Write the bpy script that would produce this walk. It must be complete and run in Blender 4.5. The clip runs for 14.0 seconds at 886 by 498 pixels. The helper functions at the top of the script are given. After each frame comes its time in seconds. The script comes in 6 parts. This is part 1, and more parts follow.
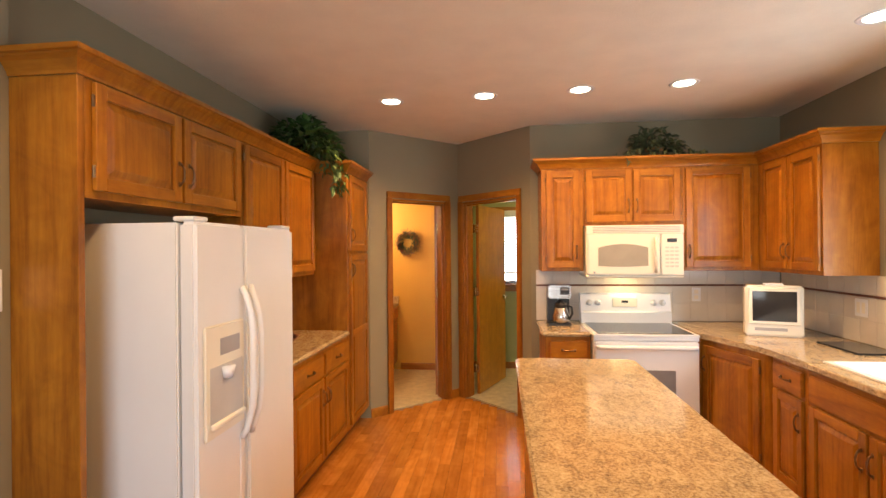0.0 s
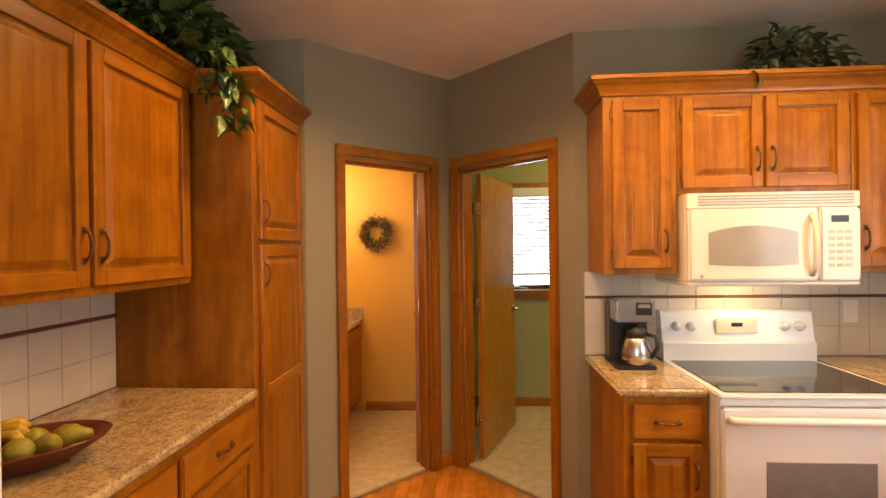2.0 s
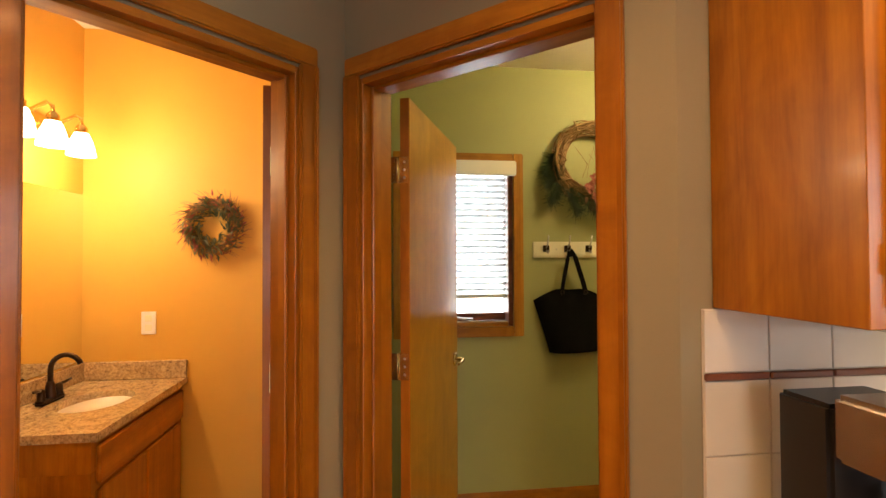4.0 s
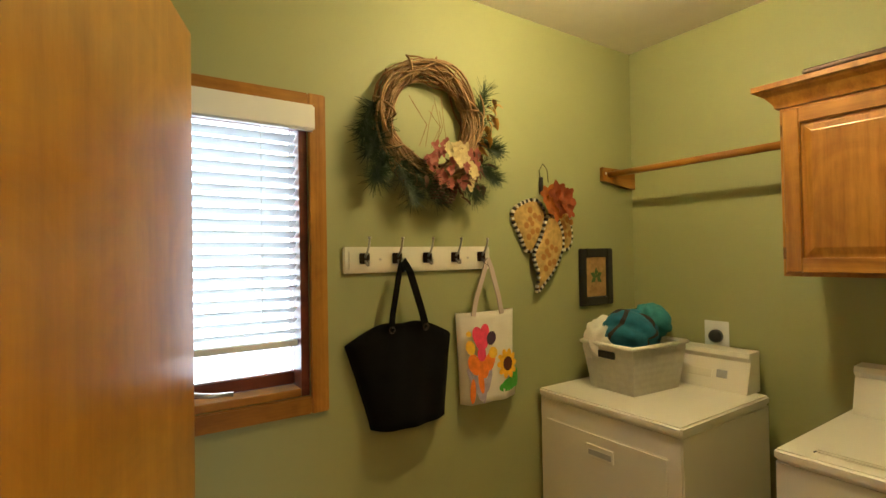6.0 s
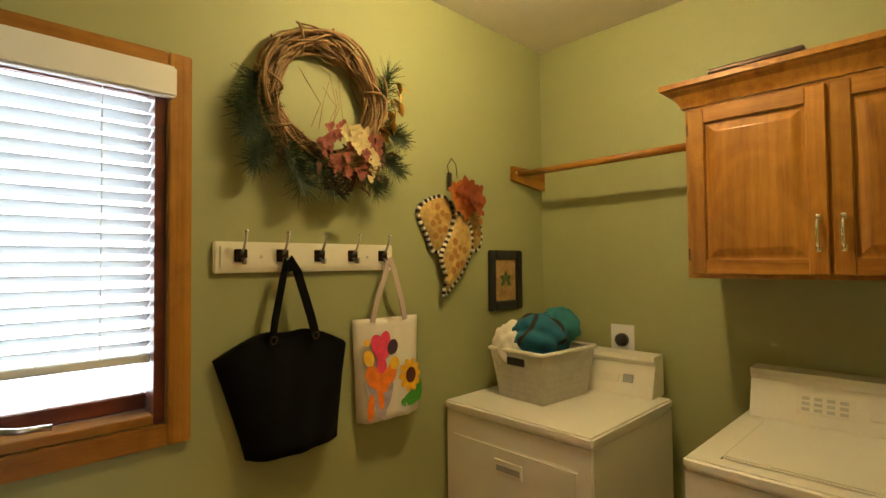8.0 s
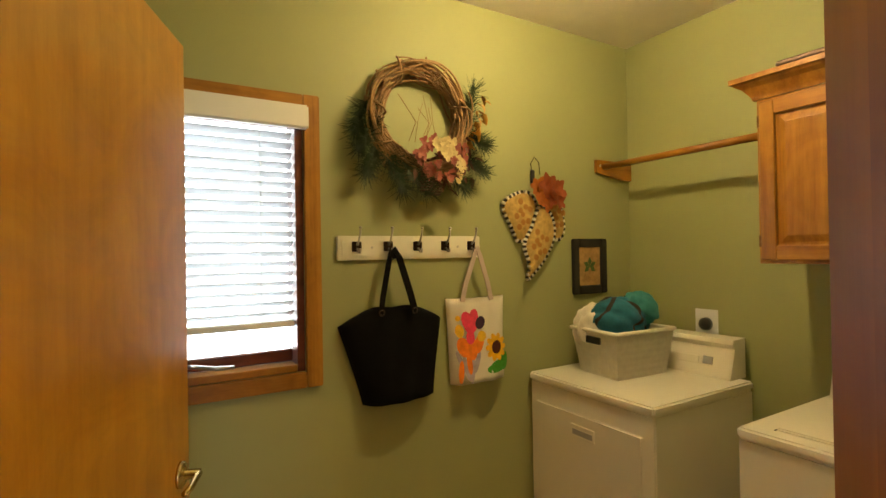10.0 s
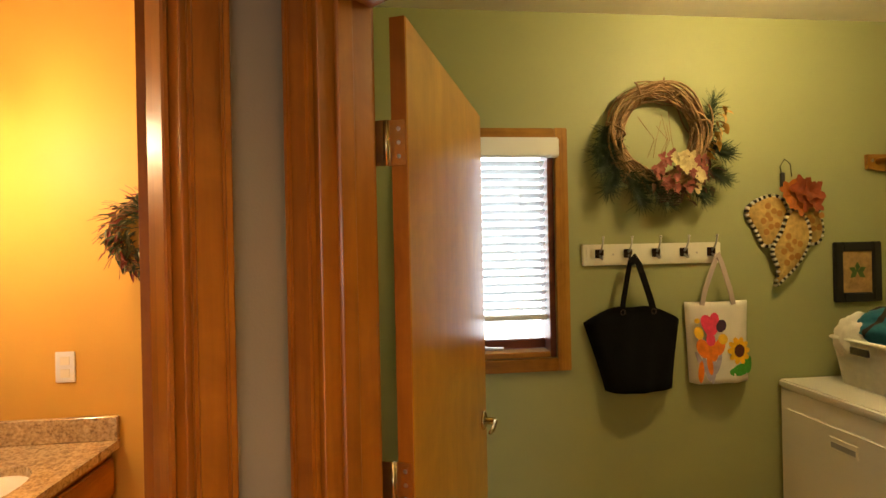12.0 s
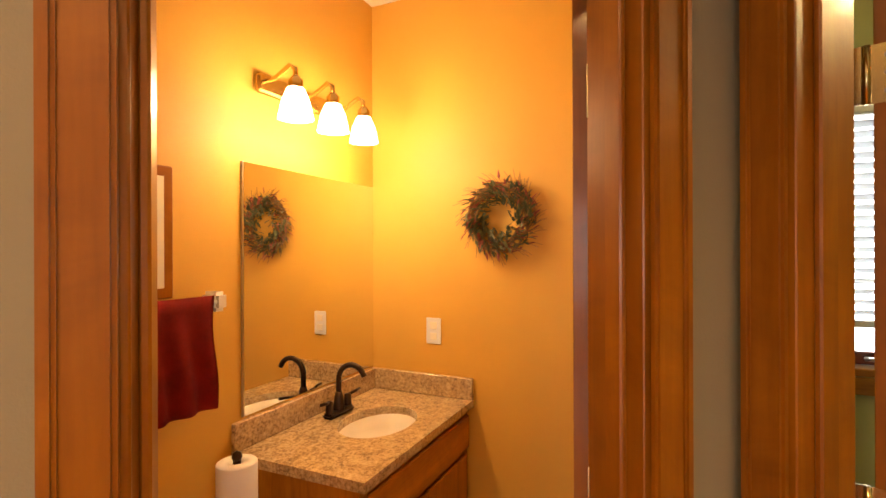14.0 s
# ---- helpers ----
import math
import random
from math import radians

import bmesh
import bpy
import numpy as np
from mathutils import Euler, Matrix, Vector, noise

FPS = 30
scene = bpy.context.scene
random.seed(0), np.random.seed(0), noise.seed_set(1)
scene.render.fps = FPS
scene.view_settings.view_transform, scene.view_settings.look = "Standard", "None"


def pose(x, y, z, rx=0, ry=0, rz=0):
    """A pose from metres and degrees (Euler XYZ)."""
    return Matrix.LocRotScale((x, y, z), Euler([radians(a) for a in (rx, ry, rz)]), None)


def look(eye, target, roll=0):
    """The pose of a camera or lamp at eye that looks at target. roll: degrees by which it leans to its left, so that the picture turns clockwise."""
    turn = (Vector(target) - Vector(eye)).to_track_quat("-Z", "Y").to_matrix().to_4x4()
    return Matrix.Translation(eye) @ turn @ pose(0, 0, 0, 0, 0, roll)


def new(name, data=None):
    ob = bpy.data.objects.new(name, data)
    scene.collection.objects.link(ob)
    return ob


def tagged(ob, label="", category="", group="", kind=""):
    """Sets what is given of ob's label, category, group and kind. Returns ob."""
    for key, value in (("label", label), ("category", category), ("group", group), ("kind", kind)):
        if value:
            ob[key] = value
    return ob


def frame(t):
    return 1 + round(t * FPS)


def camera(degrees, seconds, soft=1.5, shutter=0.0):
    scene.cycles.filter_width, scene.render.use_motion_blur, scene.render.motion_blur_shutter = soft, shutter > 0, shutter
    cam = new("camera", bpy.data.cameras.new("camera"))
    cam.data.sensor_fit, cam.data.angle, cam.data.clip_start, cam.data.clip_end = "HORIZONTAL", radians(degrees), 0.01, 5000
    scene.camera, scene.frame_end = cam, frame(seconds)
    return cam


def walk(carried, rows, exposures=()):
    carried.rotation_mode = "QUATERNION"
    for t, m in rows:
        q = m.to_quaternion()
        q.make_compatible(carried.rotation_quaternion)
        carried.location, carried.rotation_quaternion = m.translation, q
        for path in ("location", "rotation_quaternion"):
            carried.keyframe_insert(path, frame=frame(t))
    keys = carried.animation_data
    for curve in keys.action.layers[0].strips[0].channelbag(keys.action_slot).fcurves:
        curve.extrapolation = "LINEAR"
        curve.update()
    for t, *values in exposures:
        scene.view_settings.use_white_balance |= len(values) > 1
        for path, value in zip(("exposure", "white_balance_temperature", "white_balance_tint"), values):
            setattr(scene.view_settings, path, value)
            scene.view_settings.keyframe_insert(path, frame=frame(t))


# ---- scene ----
cam = camera(83.5, 14.0)
PATH = [
    (0, (-0.074, -0.234, 1.562), (-0.301, 1.753, 1.563), -0.5),
    (0.5, (-0.157, 0.198, 1.537), (-0.381, 2.186, 1.546), -0.7),
    (1, (-0.234, 0.658, 1.534), (-0.428, 2.649, 1.531), -0.8),
    (1.5, (-0.282, 1.14, 1.517), (-0.452, 3.133, 1.511), -0.6),
    (2, (-0.34, 1.571, 1.511), (-0.469, 3.566, 1.504), -0.7),
    (2.2, (-0.361, 1.75, 1.502), (-0.468, 3.747, 1.501), -0.8),
    (4.5, (-0.406, 3.758, 1.472), (0.043, 5.706, 1.523), -0.6),
    (4.8, (-0.387, 3.957, 1.489), (0.187, 5.873, 1.533), -1.0),
    (5, (-0.352, 4.089, 1.53), (0.297, 5.978, 1.56), -1.1),
    (5.5, (-0.266, 4.406, 1.54), (0.63, 6.194, 1.56), -0.7),
    (6, (-0.169, 4.623, 1.535), (0.955, 6.277, 1.565), -1.0),
    (6.5, (-0.056, 4.747, 1.514), (1.231, 6.277, 1.57), -1.0),
    (7, (0.003, 4.804, 1.511), (1.419, 6.216, 1.57), -0.7),
    (9.5, (-0.056, 4.529, 1.493), (1.11, 6.153, 1.52), -0.7),
    (10, (-0.092, 4.424, 1.503), (0.926, 6.145, 1.517), -1.0),
    (10.5, (-0.147, 4.333, 1.514), (0.76, 6.116, 1.524), -0.8),
    (11, (-0.195, 4.225, 1.547), (0.544, 6.083, 1.547), -0.9),
    (11.5, (-0.252, 4.158, 1.567), (0.251, 6.093, 1.564), -1.0),
    (12, (-0.33, 4.105, 1.568), (-0.124, 6.095, 1.569), -1.2),
    (12.5, (-0.4, 4.053, 1.596), (-0.511, 6.05, 1.575), -1.6),
    (13, (-0.429, 4.027, 1.556), (-0.85, 5.982, 1.565), -2.0),
    (13.4, (-0.541, 4.027, 1.55), (-1.128, 5.939, 1.554), -1.0),
    (14, (-0.61, 4.129, 1.516), (-1.443, 5.948, 1.516), -0.2),
]
walk(cam, [(t, look(eye, target, roll)) for t, eye, target, roll in PATH],
     exposures=[(0, 0.03, 6850, 10), (1, 0.0, 6850, 10), (2.2, -0.12, 7500, 12), (4.4, 0.1, 6900, 11), (5, 0.18, 6150, 7), (7, -0.15, 6300, 10), (9.5, 0.0, 6900, 10), (11.5, -0.15, 6900, 11), (12.5, -0.05, 7000, 12), (13.2, -0.15, 7500, 14), (14, -0.15, 7450, 14)])

# ---- world and large lights ----
world = bpy.data.worlds.new("world")
scene.world = world
world.use_nodes = True
wn = world.node_tree.nodes
sky = wn.new("ShaderNodeTexSky")
sky.sky_type, sky.sun_disc = "NISHITA", False
sky.sun_elevation, sky.sun_rotation = radians(35), radians(200)
world.node_tree.links.new(sky.outputs[0], wn["Background"].inputs[0])
wn["Background"].inputs[1].default_value = 0.08


def area_lamp(name, place, target, w, h, watts, colour):
    data = bpy.data.lights.new(name, "AREA")
    data.shape, data.size, data.size_y, data.energy, data.color = "RECTANGLE", w, h, watts, colour
    ob = new(name, data)
    ob.matrix_world = look(place, target)
    return ob


def bulb(name, place, watts, colour, radius):
    data = bpy.data.lights.new(name, "POINT")
    data.energy, data.color, data.shadow_soft_size = watts, colour, radius
    ob = new(name, data)
    ob.location = place
    return ob


def spot_lamp(name, place, watts, colour, degrees, radius=0.05):
    data = bpy.data.lights.new(name, "SPOT")
    data.energy, data.color, data.shadow_soft_size = watts, colour, radius
    data.spot_size, data.spot_blend = radians(degrees), 0.6
    ob = new(name, data)
    ob.location = place
    return ob


WARM = (1.0, 0.56, 0.22)
DAY = (0.80, 0.90, 1.0)
LAUNDRY_Y = 6.305
area_lamp("daylight_rear_window", (-0.6, -2.95, 1.45), (-0.6, 0, 1.3), 2.6, 1.7, 92, DAY)
area_lamp("daylight_sink_window", (2.27, 2.1, 1.6), (0, 2.1, 1.2), 1.3, 0.9, 30, DAY)
area_lamp("daylight_laundry_window", (0.08, LAUNDRY_Y + 0.125, 1.55), (0.08, 5, 1.5), 0.6, 0.9, 8, DAY)
SPOTS = [(-0.875, 3.43), (-0.175, 3.39), (0.5, 3.34), (1.18, 3.30), (1.77, 2.40), (-0.9, 0.9), (0.4, 0.9)]
for sx, sy in SPOTS:
    spot_lamp("recessed_bulb", (sx, sy, 2.655), 60, WARM, 148)
bulb("laundry_bulb", (1.18, 5.50, 2.53), 64, (1.0, 0.75, 0.36), 0.04)
for by in (5.42, 5.62, 5.82):
    bulb("vanity_bulb", (-1.735, by, 1.975), 5.9, (1.0, 0.60, 0.31), 0.035)
area_lamp("hood_bulb", (1.0, 4.12, 1.312), (1.0, 4.25, 0.9), 0.12, 0.05, 1.7, (1.0, 0.72, 0.36))

# ---- materials ----


def mat_base(name, rough, metal=0.0, coat=0.0):
    m = bpy.data.materials.new(name)
    m.use_nodes = True
    nt = m.node_tree
    b = nt.nodes["Principled BSDF"]
    b.inputs["Roughness"].default_value, b.inputs["Metallic"].default_value = rough, metal
    b.inputs["Coat Weight"].default_value, b.inputs["Coat Roughness"].default_value = coat, 0.12
    return m, nt, b


def ramp_of(nt, fac, stops):
    r = nt.nodes.new("ShaderNodeValToRGB")
    while len(r.color_ramp.elements) < len(stops):
        r.color_ramp.elements.new(0.5)
    for e, (p, c) in zip(r.color_ramp.elements, stops):
        e.position, e.color = p, (*c, 1)
    nt.links.new(fac, r.inputs[0])
    return r.outputs[0]


def coords(nt, scale, spin=True):
    tc = nt.nodes.new("ShaderNodeTexCoord")
    mp = nt.nodes.new("ShaderNodeMapping")
    mp.inputs["Scale"].default_value = scale
    nt.links.new(tc.outputs["Object"], mp.inputs["Vector"])
    if spin:
        oi = nt.nodes.new("ShaderNodeObjectInfo")
        mul = nt.nodes.new("ShaderNodeMath")
        mul.operation = "MULTIPLY"
        mul.inputs[1].default_value = 37.0
        nt.links.new(oi.outputs["Random"], mul.inputs[0])
        comb = nt.nodes.new("ShaderNodeCombineXYZ")
        for i in range(3):
            nt.links.new(mul.outputs[0], comb.inputs[i])
        nt.links.new(comb.outputs[0], mp.inputs["Location"])
    return mp.outputs[0]


def noise_of(nt, vec, scale, detail=4.0, rough=0.55, warp=0.0):
    n = nt.nodes.new("ShaderNodeTexNoise")
    n.inputs["Scale"].default_value, n.inputs["Detail"].default_value = scale, detail
    n.inputs["Roughness"].default_value, n.inputs["Distortion"].default_value = rough, warp
    nt.links.new(vec, n.inputs["Vector"])
    return n.outputs["Fac"]


def mixed(nt, fac, a, b, mode="MIX"):
    x = nt.nodes.new("ShaderNodeMix")
    x.data_type, x.blend_type = "RGBA", mode
    for sock, v in ((x.inputs[0], fac), (x.inputs[6], a), (x.inputs[7], b)):
        if isinstance(v, (int, float)):
            sock.default_value = v
        elif isinstance(v, tuple):
            sock.default_value = (*v, 1)
        else:
            nt.links.new(v, sock)
    return x.outputs[2]


def bumped(nt, b, height, strength, distance):
    bp = nt.nodes.new("ShaderNodeBump")
    bp.inputs["Strength"].default_value, bp.inputs["Distance"].default_value = strength, distance
    nt.links.new(height, bp.inputs["Height"])
    nt.links.new(bp.outputs[0], b.inputs["Normal"])


def plain(name, c, rough=0.5, metal=0.0, vary=0.06, scale=8.0, bump=0.0, fine=60.0, coat=0.0):
    """A painted, moulded or cast surface: slight tone changes at two scales and fine relief."""
    m, nt, b = mat_base(name, rough, metal, coat)
    v = coords(nt, (1, 1, 1))
    lo, hi = tuple(x * (1 - vary) for x in c), tuple(min(1, x * (1 + vary)) for x in c)
    big = ramp_of(nt, noise_of(nt, v, scale, 3), [(0.3, lo), (0.7, hi)])
    small = noise_of(nt, v, fine, 3)
    nt.links.new(mixed(nt, 0.25 * vary * 4, big, ramp_of(nt, small, [(0.3, lo), (0.7, hi)])), b.inputs["Base Color"])
    if bump:
        bumped(nt, b, small, bump, 0.002)
    return m


def wood(name, dark, mid, light, along="z", rough=0.36, coat=0.12, tone=0.10):
    m, nt, b = mat_base(name, rough, 0, coat)
    b.inputs["Specular IOR Level"].default_value = 0.36
    k = {"x": (0.09, 1, 1), "y": (1, 0.09, 1), "z": (1, 1, 0.09)}[along]
    v = coords(nt, k)
    rings = noise_of(nt, v, 9, 3, 0.5, 1.6)
    grain = noise_of(nt, v, 130, 3, 0.6)
    wave = nt.nodes.new("ShaderNodeTexWave")
    wave.inputs["Scale"].default_value, wave.inputs["Distortion"].default_value = 9, 7
    wave.inputs["Detail"].default_value = 3
    wave.bands_direction = "X" if along != "x" else "Y"
    nt.links.new(v, wave.inputs["Vector"])
    c = ramp_of(nt, rings, [(0.28, dark), (0.5, mid), (0.72, light)])
    c = mixed(nt, 0.14, c, ramp_of(nt, wave.outputs["Fac"], [(0.1, dark), (0.55, light)]))
    c = mixed(nt, 0.20, c, ramp_of(nt, grain, [(0.30, dark), (0.62, light)]))
    blotch = noise_of(nt, coords(nt, (1, 1, 1)), 4.5, 4, 0.6, 1.4)
    c = mixed(nt, 1.0, c, ramp_of(nt, blotch, [(0.3, (0.78, 0.73, 0.68)), (0.7, (1.13, 1.15, 1.16))]), "MULTIPLY")
    oi = nt.nodes.new("ShaderNodeObjectInfo")
    g0, g1 = (1 - tone,) * 3, (1 + tone,) * 3
    c = mixed(nt, 1.0, c, ramp_of(nt, oi.outputs["Random"], [(0, g0), (1, g1)]), "MULTIPLY")
    nt.links.new(c, b.inputs["Base Color"])
    bumped(nt, b, grain, 0.12, 0.001)
    return m


def granite(name):
    m, nt, b = mat_base(name, 0.12, 0, 0.3)
    v = coords(nt, (1, 1, 1))
    a = noise_of(nt, coords(nt, (1.0, 0.6, 1.0)), 21, 5, 0.72, 1.2)
    f = noise_of(nt, v, 95, 4, 0.7)
    vo = nt.nodes.new("ShaderNodeTexVoronoi")
    vo.inputs["Scale"].default_value = 70
    nt.links.new(v, vo.inputs["Vector"])
    c = ramp_of(nt, a, [(0.32, (0.07, 0.04, 0.022)), (0.44, (0.30, 0.19, 0.09)), (0.55, (0.52, 0.37, 0.19)), (0.70, (0.68, 0.54, 0.31))])
    c = mixed(nt, 0.46, c, ramp_of(nt, f, [(0.40, (0.09, 0.05, 0.03)), (0.50, (0.45, 0.32, 0.16)), (0.66, (0.68, 0.60, 0.45))]))
    c = mixed(nt, 0.14, c, ramp_of(nt, vo.outputs["Distance"], [(0.05, (0.08, 0.05, 0.03)), (0.3, (0.6, 0.5, 0.34))]))
    nt.links.new(c, b.inputs["Base Color"])
    return m


def glow(name, c, strength):
    m, nt, b = mat_base(name, 0.4)
    b.inputs["Base Color"].default_value = (*c, 1)
    b.inputs["Emission Color"].default_value = (*c, 1)
    b.inputs["Emission Strength"].default_value = strength
    return m


def clear(name, tint=(1, 1, 1), rough=0.0):
    m, nt, b = mat_base(name, rough)
    b.inputs["Base Color"].default_value = (*tint, 1)
    b.inputs["Transmission Weight"].default_value = 1.0
    b.inputs["IOR"].default_value = 1.45
    return m


OAK_D, OAK_M, OAK_L = (0.19, 0.058, 0.004), (0.33, 0.118, 0.009), (0.43, 0.178, 0.018)
OAK = wood("oak_upright_grain", OAK_D, OAK_M, OAK_L, "z")
OAK_X = wood("oak_level_grain", OAK_D, OAK_M, OAK_L, "x")
OAK_Y = wood("oak_deep_grain", OAK_D, OAK_M, OAK_L, "y")
CASING = wood("oak_casing", (0.21, 0.066, 0.005), (0.27, 0.091, 0.007), (0.33, 0.118, 0.010), "z", 0.36, 0.2, 0.05)
BIRCH = wood("birch_door_veneer", (0.34, 0.142, 0.013), (0.41, 0.182, 0.018), (0.47, 0.220, 0.025), "z", 0.28, 0.35, 0.04)
LIGHT_OAK = wood("light_oak", (0.19, 0.072, 0.009), (0.36, 0.156, 0.022), (0.46, 0.218, 0.036), "z")
LIGHT_OAK_X = wood("light_oak_level", (0.19, 0.072, 0.009), (0.36, 0.156, 0.022), (0.46, 0.218, 0.036), "x")
LIGHT_OAK_Y = wood("light_oak_deep", (0.19, 0.072, 0.009), (0.36, 0.156, 0.022), (0.46, 0.218, 0.036), "y")
PLANK = wood("oak_floor", (0.36, 0.12, 0.016), (0.48, 0.18, 0.030), (0.58, 0.24, 0.05), "y", 0.24, 0.4, 0.16)
GRANITE = granite("speckled_granite")
SAGE = plain("grey_sage_paint", (0.262, 0.228, 0.148), 0.75, vary=0.03, scale=3, bump=0.25, fine=220)
GREEN = plain("green_paint", (0.33, 0.345, 0.155), 0.6, vary=0.03, scale=3, bump=0.25, fine=220)
GOLD = plain("gold_paint", (0.64, 0.375, 0.074), 0.55, vary=0.03, scale=3, bump=0.25, fine=220)
CEIL = plain("textured_ceiling", (0.74, 0.69, 0.60), 0.9, vary=0.04, scale=5, bump=0.9, fine=90)
WHITE = plain("white_enamel", (0.76, 0.79, 0.83), 0.28, vary=0.015, scale=4, coat=0.3)
OFFWHITE = plain("almond_enamel", (0.79, 0.76, 0.66), 0.3, vary=0.02, scale=4, coat=0.3)
CREAM = plain("cream_paint", (0.76, 0.73, 0.62), 0.4, vary=0.03)
GREY = plain("grey_plastic", (0.36, 0.36, 0.37), 0.4)
DARKGLASS = plain("dark_glass", (0.03, 0.03, 0.032), 0.06, vary=0.1)
GLASSGREY = plain("tinted_oven_glass", (0.22, 0.22, 0.23), 0.12, vary=0.1)
BLACK = plain("black_plastic", (0.015, 0.015, 0.016), 0.35)
CLOTH_BLACK = plain("black_canvas", (0.004, 0.004, 0.0045), 0.9, vary=0.3, scale=14, bump=0.6, fine=400)
CLOTH_BLACK.node_tree.nodes["Principled BSDF"].inputs["Specular IOR Level"].default_value = 0.12
BRONZE = plain("dark_bronze", (0.045, 0.028, 0.02), 0.35, 0.85, vary=0.2)
PEWTER = plain("aged_brass_pull", (0.20, 0.11, 0.05), 0.38, 0.9, vary=0.25, scale=30)
NICKEL = plain("satin_nickel", (0.55, 0.53, 0.50), 0.28, 1.0)
CHROME = plain("bright_chrome", (0.82, 0.79, 0.72), 0.10, 1.0, vary=0.02)
BRASS = plain("polished_brass", (0.60, 0.47, 0.22), 0.24, 1.0)
STEEL = plain("brushed_steel", (0.55, 0.54, 0.53), 0.27, 1.0)
TILE = plain("white_glazed_tile", (0.62, 0.585, 0.53), 0.22, vary=0.05, scale=6, coat=0.2)
TILE_STRIPE = plain("brown_liner_tile", (0.16, 0.055, 0.03), 0.3, vary=0.15)
VINYL = plain("mottled_vinyl", (0.50, 0.43, 0.29), 0.4, vary=0.22, scale=14, fine=70)
MIRROR, _, mb = mat_base("mirror_silver", 0.015, 1.0)
mb.inputs["Base Color"].default_value = (0.9, 0.9, 0.88, 1)
GLASS = clear("clear_glass")
SPOT_GLOW = glow("recessed_bulb_glow", (1.0, 0.86, 0.66), 14)
SHADE_GLOW = glow("frosted_shade_glow", (1.0, 0.84, 0.56), 22)
SKY_GLOW = glow("bright_day_outside", (0.80, 0.91, 1.0), 2.4)
BLIND = plain("white_blind_slat", (0.78, 0.78, 0.74), 0.45, vary=0.02)
SLAT_MAT = plain("thin_translucent_slat", (0.80, 0.81, 0.80), 0.45, vary=0.02)
tl_ = SLAT_MAT.node_tree
let = tl_.nodes.new("ShaderNodeBsdfTranslucent")
let.inputs["Color"].default_value = (0.85, 0.88, 0.90, 1)
blend = tl_.nodes.new("ShaderNodeMixShader")
blend.inputs[0].default_value = 0.45
tl_.links.new(tl_.nodes["Principled BSDF"].outputs[0], blend.inputs[1])
tl_.links.new(let.outputs[0], blend.inputs[2])
tl_.links.new(blend.outputs[0], tl_.nodes["Material Output"].inputs["Surface"])
LEAF = plain("ivy_leaf", (0.055, 0.115, 0.028), 0.42, vary=0.5, scale=9)
LEAF2 = plain("dusty_leaf", (0.10, 0.12, 0.055), 0.55, vary=0.5, scale=9)
PINE = plain("pine_needle", (0.022, 0.045, 0.012), 0.6, vary=0.4, scale=12)
TWIG = plain("grapevine_twig", (0.27, 0.155, 0.065), 0.7, vary=0.4, scale=24, bump=0.5, fine=160)
ROSE = plain("dusty_rose_silk", (0.30, 0.085, 0.062), 0.7, vary=0.3, scale=26)
IVORY = plain("ivory_silk", (0.56, 0.45, 0.22), 0.7, vary=0.2, scale=26)
RUST_LEAF = plain("dry_brown_leaf", (0.12, 0.05, 0.03), 0.7, vary=0.4, scale=26)
AMBER = plain("amber_leaf", (0.50, 0.27, 0.05), 0.6, vary=0.3, scale=20)
ORANGE_SILK = plain("orange_silk", (0.42, 0.12, 0.02), 0.7, vary=0.3, scale=26)
RUST = plain("rust_silk", (0.26, 0.05, 0.012), 0.7, vary=0.3, scale=26)
TAN = plain("tan_spotted_cloth", (0.46, 0.30, 0.09), 0.7, vary=0.45, scale=22)
TEAL = plain("teal_towel", (0.012, 0.12, 0.19), 0.95, vary=0.3, scale=20, bump=0.9, fine=300)
TERRY = plain("white_towel", (0.72, 0.68, 0.60), 0.95, vary=0.06, scale=20, bump=0.9, fine=300)
REDTOWEL = plain("red_towel", (0.30, 0.012, 0.008), 0.95, vary=0.3, scale=20, bump=0.9, fine=300)
TOTE = plain("white_cotton", (0.74, 0.69, 0.60), 0.8, vary=0.04, scale=14, bump=0.3, fine=400)
PAPER = plain("white_paper", (0.78, 0.76, 0.70), 0.9, vary=0.03)
WICKER = plain("white_painted_wicker", (0.86, 0.83, 0.74), 0.6, vary=0.06, scale=30)
PORCELAIN = plain("white_porcelain", (0.80, 0.77, 0.70), 0.12, vary=0.01, coat=0.3)
DARK_RED_WOOD = wood("dark_red_wood", (0.07, 0.015, 0.006), (0.14, 0.03, 0.012), (0.2, 0.05, 0.02), "x")


def dye(name, c):
    return plain(name, c, 0.75, vary=0.2, scale=30)


# ---- mesh helpers ----
def mesh_of(name, bm, material):
    me = bpy.data.meshes.new(name)
    bmesh.ops.recalc_face_normals(bm, faces=bm.faces)
    bm.to_mesh(me)
    bm.free()
    me.materials.append(material)
    return me


def part(name, bm, material, parent, label="", smooth=False):
    ob = new(name, mesh_of(name, bm, material))
    ob.parent = parent
    if label:
        tagged(ob, label)
    if smooth:
        ob.data.shade_smooth()
    return ob


def thing(name, m, label, category, group=""):
    ob = new(name)
    ob.matrix_world = m if isinstance(m, Matrix) else Matrix.Translation(m)
    ob.empty_display_size = 0.05
    return tagged(ob, label, category, group)


def solo(name, bm, material, label, category, group="", kind="", m=None, smooth=False):
    ob = new(name, mesh_of(name, bm, material))
    if m is not None:
        ob.matrix_world = m
    if smooth:
        ob.data.shade_smooth()
    return tagged(ob, label, category, group, kind)


